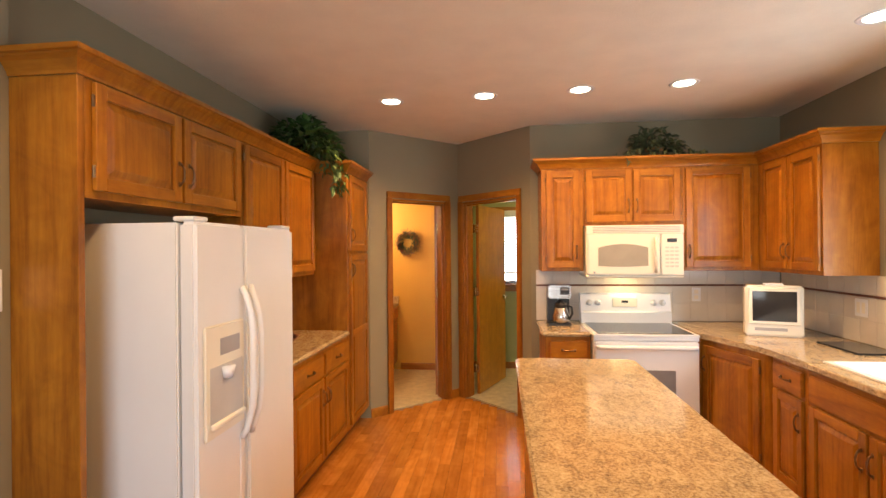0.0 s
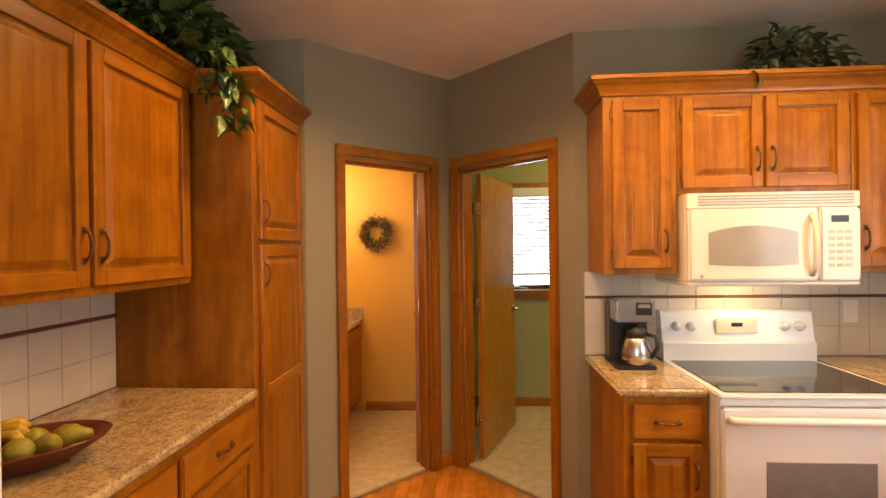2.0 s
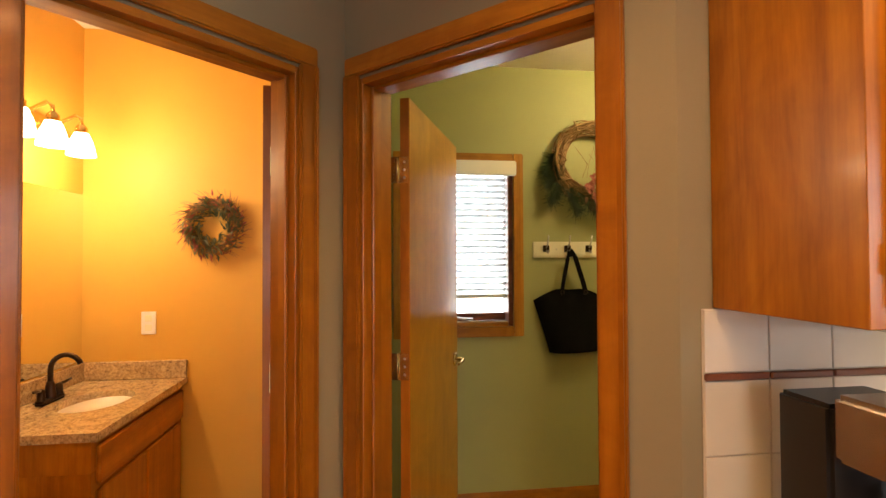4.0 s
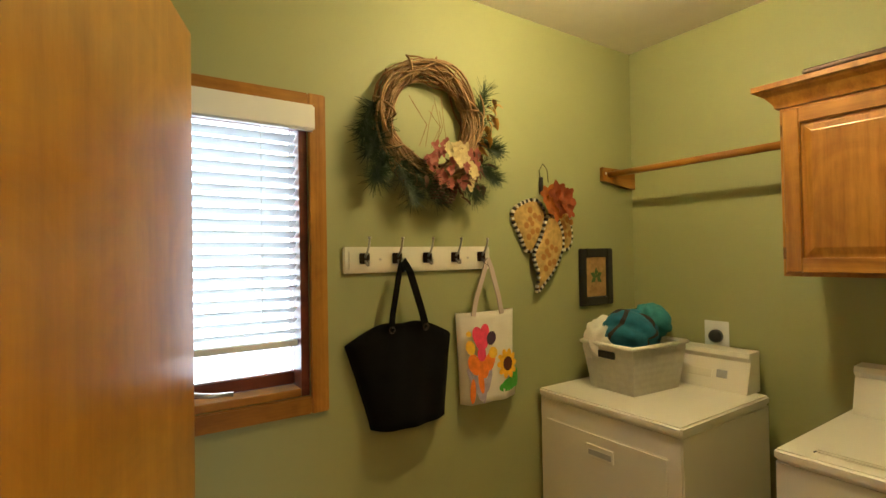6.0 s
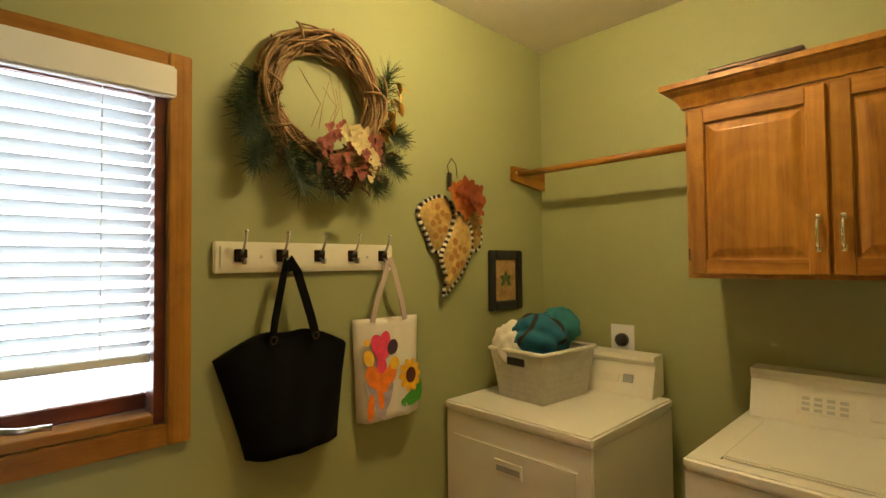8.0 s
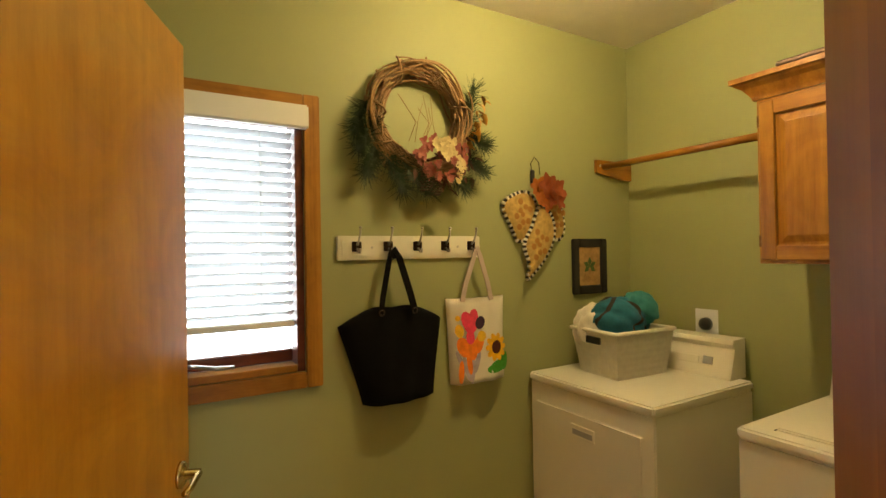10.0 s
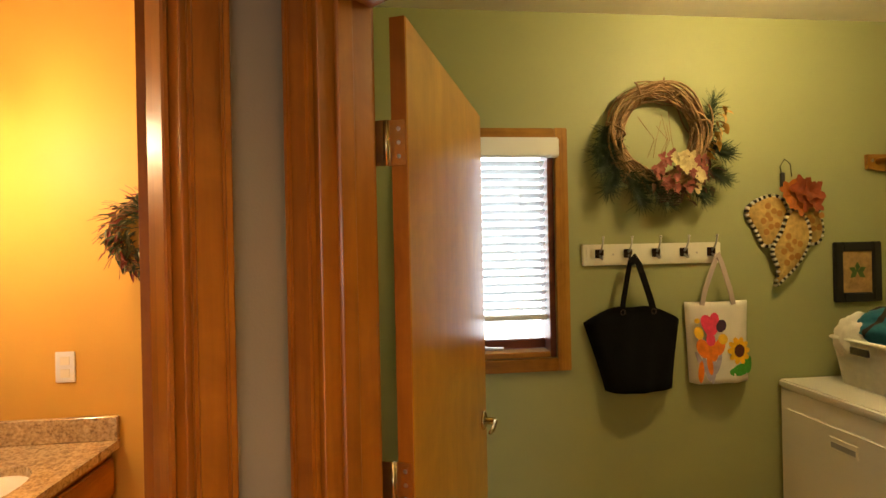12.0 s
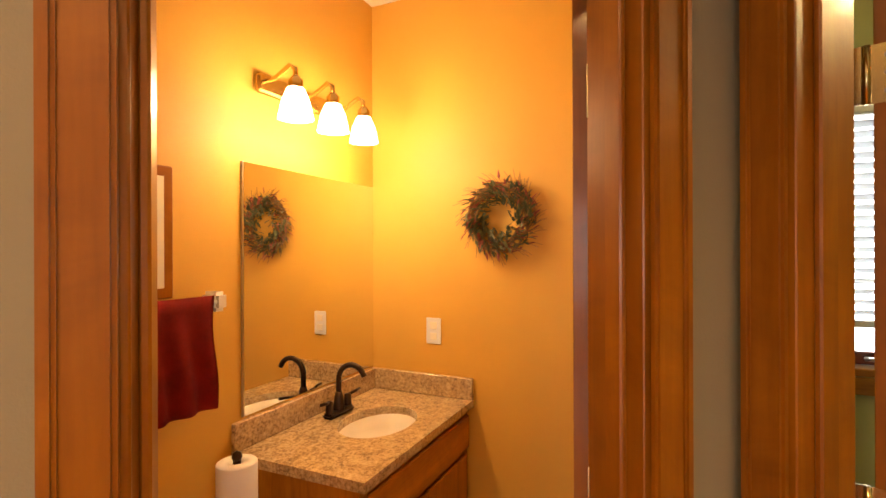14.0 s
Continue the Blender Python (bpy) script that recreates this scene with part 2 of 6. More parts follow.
def box(x0, y0, z0, x1, y1, z1, bev=0.0, bm=None, seg=1):
    bm = bm or bmesh.new()
    r = bmesh.ops.create_cube(bm, size=1)
    vs = r["verts"]
    for v in vs:
        v.co = Vector((x0 + (v.co.x + 0.5) * (x1 - x0), y0 + (v.co.y + 0.5) * (y1 - y0), z0 + (v.co.z + 0.5) * (z1 - z0)))
    if bev:
        es = list({e for v in vs for e in v.link_edges})
        bmesh.ops.bevel(bm, geom=es, offset=min(bev, 0.45 * min(abs(x1 - x0), abs(y1 - y0), abs(z1 - z0))), segments=seg, affect="EDGES")
    return bm


def lathe(profile, n=24, bm=None, at=(0, 0, 0)):
    """Turned round z: profile of (radius, height)."""
    bm = bm or bmesh.new()
    rings = []
    for r, z in profile:
        if r < 1e-5:
            rings.append([bm.verts.new((at[0], at[1], at[2] + z))])
        else:
            rings.append([bm.verts.new((at[0] + r * math.cos(2 * math.pi * i / n), at[1] + r * math.sin(2 * math.pi * i / n), at[2] + z)) for i in range(n)])
    for a, b in zip(rings, rings[1:]):
        for i in range(n):
            j = (i + 1) % n
            if len(a) == 1 and len(b) > 1:
                bm.faces.new((a[0], b[i], b[j]))
            elif len(b) == 1 and len(a) > 1:
                bm.faces.new((a[i], b[0], a[j]))
            elif len(a) > 1:
                bm.faces.new((a[i], b[i], b[j], a[j]))
    return bm


def tube(pts, r, n=8, bm=None, taper=1.0):
    bm = bm or bmesh.new()
    pts = [Vector(p) for p in pts]
    rings, last = [], None
    for i, p in enumerate(pts):
        d = (pts[min(i + 1, len(pts) - 1)] - pts[max(i - 1, 0)]).normalized()
        u = d.orthogonal().normalized() if last is None else (last - d * last.dot(d)).normalized()
        last = u
        w = d.cross(u)
        rr = r * (1 + (taper - 1) * i / max(1, len(pts) - 1))
        rings.append([bm.verts.new(p + rr * (math.cos(2 * math.pi * k / n) * u + math.sin(2 * math.pi * k / n) * w)) for k in range(n)])
    for a, b in zip(rings, rings[1:]):
        for k in range(n):
            bm.faces.new((a[k], a[(k + 1) % n], b[(k + 1) % n], b[k]))
    bm.faces.new(rings[0][::-1])
    bm.faces.new(rings[-1])
    return bm


def prism(poly, z0, z1, bm=None, bev=0.0):
    bm = bm or bmesh.new()
    lo = [bm.verts.new((x, y, z0)) for x, y in poly]
    hi = [bm.verts.new((x, y, z1)) for x, y in poly]
    bm.faces.new(lo[::-1])
    bm.faces.new(hi)
    n = len(poly)
    for i in range(n):
        bm.faces.new((lo[i], lo[(i + 1) % n], hi[(i + 1) % n], hi[i]))
    if bev:
        es = [e for e in bm.edges if abs(e.verts[0].co.z - e.verts[1].co.z) < 1e-6]
        bmesh.ops.bevel(bm, geom=es, offset=bev, segments=2, affect="EDGES")
    return bm


def arc(c, r, a0, a1, n=10, plane="xz"):
    out = []
    for i in range(n + 1):
        a = radians(a0 + (a1 - a0) * i / n)
        p, q = r * math.cos(a), r * math.sin(a)
        out.append({"xz": (c[0] + p, c[1], c[2] + q), "xy": (c[0] + p, c[1] + q, c[2]), "yz": (c[0], c[1] + p, c[2] + q)}[plane])
    return out


def sweep(path, profile, bm=None):
    """A moulding along a level path of (x, y): profile of (out to the right of the way, height), mitred."""
    bm = bm or bmesh.new()
    pts = [Vector((x, y, 0)) for x, y in path]
    rings = []
    for i, p in enumerate(pts):
        d0 = (p - pts[i - 1]).normalized() if i else None
        d1 = (pts[i + 1] - p).normalized() if i < len(pts) - 1 else None
        n0 = Vector((d0.y, -d0.x, 0)) if d0 else None
        n1 = Vector((d1.y, -d1.x, 0)) if d1 else None
        if n0 is None or n1 is None:
            mvec = n0 or n1
        else:
            mvec = (n0 + n1) / (1 + n0.dot(n1))
        rings.append([bm.verts.new(p + mvec * o + Vector((0, 0, h))) for o, h in profile])
    k = len(profile)
    for a, b in zip(rings, rings[1:]):
        for j in range(k):
            bm.faces.new((a[j], a[(j + 1) % k], b[(j + 1) % k], b[j]))
    bm.faces.new(rings[0][::-1])
    bm.faces.new(rings[-1])
    return bm


def wall(name, a, b, z1, thick, mat_near, mat_far, openings=(), z0=0.0):
    """A wall from a to b, its near face on that line, its body to the left of the way; openings (s0, s1, low, high)."""
    a, b = Vector((*a, 0)), Vector((*b, 0))
    d = (b - a)
    length = d.length
    d.normalize()
    left = Vector((-d.y, d.x, 0))
    ss = sorted({0, length, *[o[0] for o in openings], *[o[1] for o in openings]})
    zs = sorted({z0, z1, *[o[2] for o in openings], *[o[3] for o in openings]})
    bm = bmesh.new()

    def solid(i, j):
        if not (0 <= i < len(ss) - 1 and 0 <= j < len(zs) - 1):
            return False
        s, z = (ss[i] + ss[i + 1]) / 2, (zs[j] + zs[j + 1]) / 2
        return not any(o[0] < s < o[1] and o[2] < z < o[3] for o in openings)

    cache = {}

    def vert(s, z, side):
        key = (s, z, side)
        if key not in cache:
            cache[key] = bm.verts.new(a + d * s + left * (thick * side) + Vector((0, 0, z)))
        return cache[key]

    def quad(vs, mi):
        bm.faces.new(vs).material_index = mi

    for i in range(len(ss) - 1):
        for j in range(len(zs) - 1):
            if not solid(i, j):
                continue
            s, t, p, q = ss[i], ss[i + 1], zs[j], zs[j + 1]
            quad((vert(s, p, 0), vert(t, p, 0), vert(t, q, 0), vert(s, q, 0)), 0)
            quad((vert(s, p, 1), vert(s, q, 1), vert(t, q, 1), vert(t, p, 1)), 1)
            if not solid(i - 1, j):
                quad((vert(s, p, 0), vert(s, q, 0), vert(s, q, 1), vert(s, p, 1)), 0)
            if not solid(i + 1, j):
                quad((vert(t, p, 0), vert(t, p, 1), vert(t, q, 1), vert(t, q, 0)), 0)
            if not solid(i, j - 1):
                quad((vert(s, p, 0), vert(s, p, 1), vert(t, p, 1), vert(t, p, 0)), 0)
            if not solid(i, j + 1):
                quad((vert(s, q, 0), vert(t, q, 0), vert(t, q, 1), vert(s, q, 1)), 0)
    me = bpy.data.meshes.new(name)
    bmesh.ops.recalc_face_normals(bm, faces=bm.faces)
    bm.to_mesh(me)
    bm.free()
    me.materials.append(mat_near)
    me.materials.append(mat_far)
    return tagged(new(name, me), kind="structure")


def setting(name, bm, material, label="", parent=None):
    ob = new(name, mesh_of(name, bm, material))
    ob.parent = parent
    return tagged(ob, label, kind="structure")

# ---- the shell ----
VX, VY = -0.51, 5.035
CEILING, LCEIL = 2.675, 2.64
A = (VX - 0.765, VY - 0.765)
B = (VX + 0.715, VY - 0.715)
XL, XR, YB = -1.93, 2.32, -3.0
LYN, LXE = LAUNDRY_Y, 2.25
BXW, BYN = -1.905, 6.15
C45 = math.sqrt(0.5)

wall("wall_west", (XL, YB - 0.12), (XL, A[1]), CEILING, 0.12, SAGE, SAGE)
wall("wall_west_front", (XL + 0.095, YB), (XL + 0.095, 1.373), CEILING, 0.0935, SAGE, SAGE)
wall("wall_stub", (XL - 0.12, A[1]), A, CEILING, 0.12, SAGE, GOLD)
diag_len = math.dist(A, (VX, VY))
wall("wall_bath_door", A, (VX, VY), CEILING, 0.12, SAGE, GOLD, [(diag_len - 0.852, diag_len - 0.173, 0, 2.052)])
wall("wall_laundry_door", (VX, VY), B, CEILING, 0.12, SAGE, GREEN, [(0.068, 0.862, 0, 2.052)])
wall("wall_range", B, (XR + 0.12, B[1]), CEILING, 0.12, SAGE, GREEN)
wall("wall_sink", (XR, B[1]), (XR, YB - 0.12), CEILING, 0.12, SAGE, SAGE, [(B[1] - 2.85, B[1] - 1.35, 1.12, 2.15)])
wall("wall_rear", (XR, YB), (XL, YB), CEILING, 0.12, SAGE, SAGE, [(1.2, 4.0, 0.55, 2.35)])
wall("wall_laundry_window", (-0.60, LYN), (LXE + 0.12, LYN), CEILING, 0.14, GREEN, GREEN, [(0.35, 1.01, 1.066, 2.045)])
wall("wall_laundry_east", (LXE, LYN), (LXE, B[1] + 0.12), CEILING, 0.12, GREEN, GREEN)
wall("wall_partition", (-0.60, 5.20), (-0.60, LYN), CEILING, -0.12, GOLD, GREEN)
wall("wall_bath_north", (BXW - 0.12, BYN), (-0.60, BYN), CEILING, 0.12, GOLD, GOLD)
wall("wall_bath_west", (BXW, A[1] + 0.12), (BXW, BYN), CEILING, 0.12, GOLD, GOLD)

FLOOR_EDGE = [(XL - 0.1, YB - 0.1), (XR + 0.1, YB - 0.1), (XR + 0.1, B[1] + 0.06), (B[0] + 0.05, B[1] + 0.06), (VX, VY + 0.085), (A[0] - 0.05, A[1] + 0.06), (XL - 0.1, A[1] + 0.06)]
setting("floor_base", prism(FLOOR_EDGE, -0.10, -0.012), plain("subfloor", (0.2, 0.09, 0.03), 0.6), "dark gaps of the kitchen's oak floor")
kfloor = setting("floor", prism([(XL, YB), (XR, YB), (XR, 0.8), (XL, 0.8)], -0.012, 0.0), PLANK, "honey oak strip floor of the kitchen")
setting("floor_laundry", prism([(VX, VY + 0.085), (B[0] + 0.05, B[1] + 0.065), (LXE + 0.1, B[1] + 0.065), (LXE + 0.1, LYN + 0.1), (VX, LYN + 0.1)], -0.09, 0.002), VINYL, "mottled beige sheet vinyl of the laundry")
setting("floor_bath", prism([(VX - 0.001, VY + 0.085), (VX - 0.001, BYN + 0.1), (BXW - 0.1, BYN + 0.1), (BXW - 0.1, A[1] + 0.065), (A[0] - 0.05, A[1] + 0.065)], -0.09, 0.002), VINYL, "mottled beige vinyl of the bathroom")
setting("ceiling", prism(FLOOR_EDGE, CEILING, CEILING + 0.1), CEIL, "warm white sprayed ceiling of the kitchen")
setting("ceiling_laundry", prism([(VX, VY + 0.085), (B[0] + 0.05, B[1] + 0.065), (LXE + 0.1, B[1] + 0.065), (LXE + 0.1, LYN + 0.1), (VX, LYN + 0.1)], LCEIL, LCEIL + 0.07), CEIL, "textured ceiling of the laundry")
setting("ceiling_bath", prism([(VX - 0.001, VY + 0.085), (VX - 0.001, BYN + 0.1), (BXW - 0.1, BYN + 0.1), (BXW - 0.1, A[1] + 0.065), (A[0] - 0.05, A[1] + 0.065)], CEILING + 0.002, CEILING + 0.1), CEIL, "white ceiling of the bathroom")


def at_wall(a, b, s):
    """The pose whose x runs along the wall from a to b, s metres on, and whose -y looks into the room on its right."""
    d = Vector((b[0] - a[0], b[1] - a[1]))
    return pose(a[0] + d.x / d.length * s, a[1] + d.y / d.length * s, 0, 0, 0, math.degrees(math.atan2(d.y, d.x)))


def casing_strip(x0, z0, x1, z1, y0, y1):
    """A moulded strip: a flat board with a raised outer bead."""
    return box(x0, y0, z0, x1, y1, z1, 0.005, seg=2)


def door_trim(name, m, width, height, depth, label):
    """Jamb lining, stops and casings of a doorway in a wall's frame; x from 0 to width, y from 0 to depth."""
    t = thing(name, m, label, "door frame")
    t["kind"] = "structure"
    c = 0.062
    for side in (0, 1):
        x = -0.02 if side == 0 else width
        part("jamb", box(x, -0.004, 0, x + 0.02, depth + 0.004, height, 0.002), CASING, t)
        xs = 0 if side == 0 else width - 0.012
        part("stop", box(xs, 0.030, 0, xs + 0.012, 0.068, height - 0.021, 0.003), CASING, t)
    part("head_jamb", box(0, -0.003, height - 0.02, width, depth + 0.003, height), OAK_X, t)
    part("head_stop", box(0.012, 0.030, height - 0.033, width - 0.012, 0.068, height - 0.0205, 0.002), OAK_X, t)
    for y0, y1, ins in ((-0.022, -0.0045, -0.030), (depth + 0.0045, depth + 0.020, None)):
        for x in (-c - 0.008, width + 0.008):
            part("casing", casing_strip(x, 0, x + c, height + 0.008, y0, y1), CASING, t)
            if ins:
                xo = x if x < 0 else x + c - 0.016
                part("casing_bead", box(xo, y0 - 0.007, 0, xo + 0.016, y0 + 0.003, height + 0.012, 0.004, seg=2), CASING, t)
        part("head_casing", box(-c - 0.008, y0 - 0.0007, height + 0.008, width + c + 0.008, y1, height + 0.008 + c, 0.005, seg=2), OAK_X, t)
    return t


def lever(parent, x, y, z, way, metal, side):
    """A lever handle on a door face at y; side -1 looks to -y."""
    h = part("lever_handle", lathe([(0, 0), (0.031, 0), (0.031, 0.006), (0.024, 0.011), (0.012, 0.014), (0.011, 0.045), (0, 0.047)], 20), metal, parent, "polished brass lever handle", True)
    h.matrix_basis = pose(x, y, z, 90 if side < 0 else -90, 0, 0)
    g = part("lever_grip", tube([(x, y + side * 0.042, z), (x + way * 0.03, y + side * 0.046, z + 0.004), (x + way * 0.07, y + side * 0.045, z - 0.004), (x + way * 0.10, y + side * 0.042, z - 0.002)], 0.0085, 10, taper=0.8), metal, parent, "", True)
    return g


def door_leaf(name, m, width, height, label, pull=BRASS, shown=True):
    """A flush door in its own frame: hinge edge at x = 0, faces at y = 0 and y = 0.035."""
    t = thing(name, m, label, "door")
    t["kind"] = "structure"
    part("leaf", box(0.002, 0, 0.012, width, 0.035, height, 0.002), BIRCH, t)
    for y, side in ((0, -1), (0.035, 1)):
        lever(t, width - 0.065, y, 0.99, -1, pull, side)
    part("latch_plate", box(width - 0.0005, 0.006, 0.96, width + 0.0015, 0.029, 1.02), pull, t, "brass latch plate")
    part("hinge_edge", box(-0.0005, 0.0015, 0.013, 0.0015, 0.0335, height - 0.001), CASING, t, "dark stained hinge edge")
    for z in (0.24, 1.06, 1.735):
        if not shown:
            hg = part("hinge", box(-0.030, 0.004, z, 0.0018, 0.007, z + 0.09), BRASS, t, "brass butt hinge")
            part("knuckle", tube([(-0.004, -0.004, z), (-0.004, -0.004, z + 0.09)], 0.006, 10), BRASS, hg, "", True)
            continue
        hg = part("hinge", box(-0.003, 0.004, z, -0.0006, 0.040, z + 0.09), BRASS, t, "brass butt hinge")
        part("knuckle", tube([(-0.005, 0.043, z), (-0.005, 0.043, z + 0.09)], 0.006, 10), BRASS, hg, "", True)
        part("jamb_leaf", box(-0.008, 0.046, z, -0.005, 0.070, z + 0.09), BRASS, hg)
        for dz in (0.018, 0.045, 0.072):
            sc = part("screw", lathe([(0, 0.0012), (0.004, 0.0006), (0.0045, 0), (0, 0)], 8), NICKEL, hg)
            sc.matrix_basis = pose(-0.003, 0.018, z + dz, 0, -90, 0)
    return t


mb_ = at_wall(A, (VX, VY), diag_len - 0.83)
door_trim("door_frame_bath", mb_, 0.635, 2.05, 0.12, "stained oak jambs and casing of the bathroom doorway")
ml_ = at_wall((VX, VY), B, 0.09)
door_trim("door_frame_laundry", ml_, 0.75, 2.05, 0.12, "stained oak jambs and casing of the laundry doorway")
# laundry door: hung on the left jamb, swung far into the laundry
hinge = ml_ @ Vector((0.03, 0.185, 0))
door_leaf("door_laundry", pose(hinge.x, hinge.y, 0, 0, 0, 69), 0.785, 2.03, "honey birch flush door standing open into the laundry")
# bathroom door: stands open, folded back inside
hinge = mb_ @ Vector((0.625, 0.15, 0))
door_leaf("door_bath", pose(hinge.x + 0.03, hinge.y + 0.02, 0, 0, 0, 92), 0.60, 2.03, "honey birch flush door standing open into the bathroom", shown=False)

BASE = [(0, 0), (0.014, 0), (0.014, 0.065), (0.010, 0.078), (0.004, 0.085), (0, 0.085)]
BASE = [(o + 0.0015, h) for o, h in BASE]


def baseboard(path, label):
    setting("baseboard", sweep(path, BASE), OAK_X, label)


k = lambda s: (VX - C45 * s, VY - C45 * s)
r = lambda s: (VX + C45 * s, VY - C45 * s)
baseboard([A, k(0.902)], "stained oak baseboard")
baseboard([k(0.123), (VX, VY), r(0.018)], "stained oak baseboard in the corner")
baseboard([r(0.912), B], "stained oak baseboard")
baseboard([(-0.48, 5.3), (-0.48, LYN), (LXE, LYN), (LXE, 4.6)], "oak baseboard round the laundry")
baseboard([(-1.37, BYN), (-0.62, BYN)], "oak baseboard in the bathroom")


# ---- cabinets ----
def pull_bar(parent, x, y, z, upright=True, metal=None):
    """A bowed cabinet pull with two feet, standing out to -y."""
    metal = metal or PEWTER
    n, half = 10, 0.048
    pts = []
    for i in range(n + 1):
        u = -1 + 2 * i / n
        o = -0.006 - 0.022 * (1 - u * u) ** 0.6
        pts.append((x, y + o, z + u * half) if upright else (x + u * half, y + o, z))
    bm = tube(pts, 0.0052, 8)
    for u in (-1, 1):
        p = (x, y, z + u * half) if upright else (x + u * half, y, z)
        box(p[0] - 0.008, y - 0.007, p[2] - 0.011, p[0] + 0.008, y, p[2] + 0.011, 0.003, bm)
    return part("handle", bm, metal, parent, "dark aged-metal bow pull" if metal is PEWTER else "bright chrome bow pull", True)


def panel_door(parent, x0, z0, w, h, pull="r", low=True, y=0.0, woods=None, metal=None, hinges=True):
    """A raised-panel door 20 mm thick in front of y."""
    up, lev = woods or (OAK, OAK_X)
    f, d = 0.052, 0.020
    bm = bmesh.new()
    px0, px1, pz0, pz1 = x0 + f, x0 + w - f, z0 + f, z0 + h - f
    loops = []
    for ins, yy in ((0.0, y - 0.006), (0.004, y - 0.005), (0.012, y - 0.006), (0.034, y - 0.0165), (0.038, y - 0.0175)):
        loops.append([bm.verts.new((a, yy, b)) for a, b in ((px0 + ins, pz0 + ins), (px1 - ins, pz0 + ins), (px1 - ins, pz1 - ins), (px0 + ins, pz1 - ins))])
    for a, b in zip(loops, loops[1:]):
        for i in range(4):
            bm.faces.new((a[i], a[(i + 1) % 4], b[(i + 1) % 4], b[i]))
    bm.faces.new(loops[-1])
    door = part("door", bm, up, parent)
    for xx in (x0, x0 + w - f):
        part("stile", box(xx, y - d, z0, xx + f, y, z0 + h, 0.003), up, door)
    for zz in (z0, z0 + h - f):
        part("rail", box(x0 + f, y - d + 0.0006, zz, x0 + w - f, y, zz + f, 0.002), lev, door)
    if pull:
        hx = x0 + (f * 0.5 if pull == "l" else w - f * 0.5)
        pull_bar(door, hx, y - d, z0 + (0.13 if low else h - 0.13), True, metal)
        if hinges:
            hx = x0 + (w + 0.004 if pull == "l" else -0.004)
            for hz in (z0 + 0.07, z0 + h - 0.07):
                part("hinge", tube([(hx, y - 0.012, hz - 0.022), (hx, y - 0.012, hz + 0.022)], 0.006, 8), PEWTER, door, "small dark hinge")
    return door


def drawer(parent, x0, z0, w, h, y=0.0, handle=True):
    bm = box(x0, y - 0.020, z0, x0 + w, y, z0 + h, 0.006, seg=2)
    d = part("drawer_front", bm, OAK_X, parent)
    if handle:
        pull_bar(d, x0 + w / 2, y - 0.020, z0 + h / 2, False)
    return d


def cabinet(name, m, w, depth, z0, z1, label, toe=False, woods=None, sides=None):
    """A carcass in its own frame: face at y = 0, back at y = depth, x from 0 to w."""
    up = (woods or (OAK, OAK_X))[0]
    t = thing(name, m, label, "cabinet")
    low = z0 + (0.10 if toe else 0)
    part("body", box(0, 0.0, low, w, depth, z1, 0.0015), up, t)
    if toe:
        part("toe_kick", box(0.002, 0.07, z0, w - 0.002, depth - 0.01, low), DARK_RED_WOOD, t, "dark recessed toe kick")
    return t


CROWN = [(0.0, 0.0), (0.008, 0.0), (0.012, 0.012), (0.018, 0.022), (0.034, 0.044), (0.052, 0.056), (0.056, 0.062), (0.066, 0.066), (0.066, 0.085), (0.0, 0.085)]


def crown(path, z, label, material=None):
    bm = sweep(path, [(o, h + z) for o, h in CROWN])
    return solo("crown_moulding", bm, material or OAK_X, label, "moulding")


# west run: its fronts look to +x; local x runs with y
XU = -1.565          # face of the wall cabinets
XT = -1.30           # face of tall and base cabinets
WU = lambda y: pose(XU, y, 0, 0, 0, 90)
WT = lambda y: pose(XT, y, 0, 0, 0, 90)
DW = XU - XL - 0.003
solo("fridge_end_panel", box(XL + 0.003, 1.375, 0, XU, 1.405, 2.20, 0.002), OAK, "tall oak end panel beside the white fridge", "panel")
c = cabinet("cabinet_over_fridge", WU(1.407), 1.09, DW, 1.76, 2.20, "oak wall cabinet with two raised-panel doors over the fridge")
panel_door(c, 0.03, 1.79, 0.50, 0.40, "r")
panel_door(c, 0.55, 1.79, 0.51, 0.40, "l")
c = cabinet("wall_cabinet", WU(2.499), 1.135, DW, 1.37, 2.20, "oak wall cabinet with two tall raised-panel doors")
panel_door(c, 0.02, 1.40, 0.535, 0.785, "r")
panel_door(c, 0.575, 1.40, 0.535, 0.785, "l")
c = cabinet("tall_pantry_cabinet", WT(3.66), 0.605, XT - XL - 0.003, 0, 2.19, "tall oak pantry cabinet with upper and lower doors", True)
panel_door(c, 0.05, 1.555, 0.52, 0.62, "l")
panel_door(c, 0.05, 0.13, 0.52, 1.40, "l", False)
part("lock_rail", box(0.102, -0.0196, 0.84, 0.518, -0.003, 0.90, 0.003), OAK_X, c)
c = cabinet("base_cabinet", WT(2.52), 1.137, XT - XL - 0.003, 0, 0.876, "oak base cabinet with two drawers over two doors", True)
for i, p in ((0, "r"), (1, "l")):
    drawer(c, 0.03 + i * 0.55, 0.70, 0.52, 0.145)
    panel_door(c, 0.03 + i * 0.55, 0.13, 0.52, 0.55, p, False)
solo("worktop_west", box(XL + 0.003, 2.51, 0.878, XT + 0.025, 3.658, 0.914, 0.012, seg=3), GRANITE, "polished speckled granite worktop on oak base cabinets", "worktop")
crown([(XL + 0.097, 1.374), (XU, 1.374), (XU, 3.66)], 2.20, "oak crown moulding along the wall cabinets")
crown([(XU, 3.655), (XT, 3.655), (XT, 4.266)], 2.19, "oak crown moulding round the pantry cabinet")

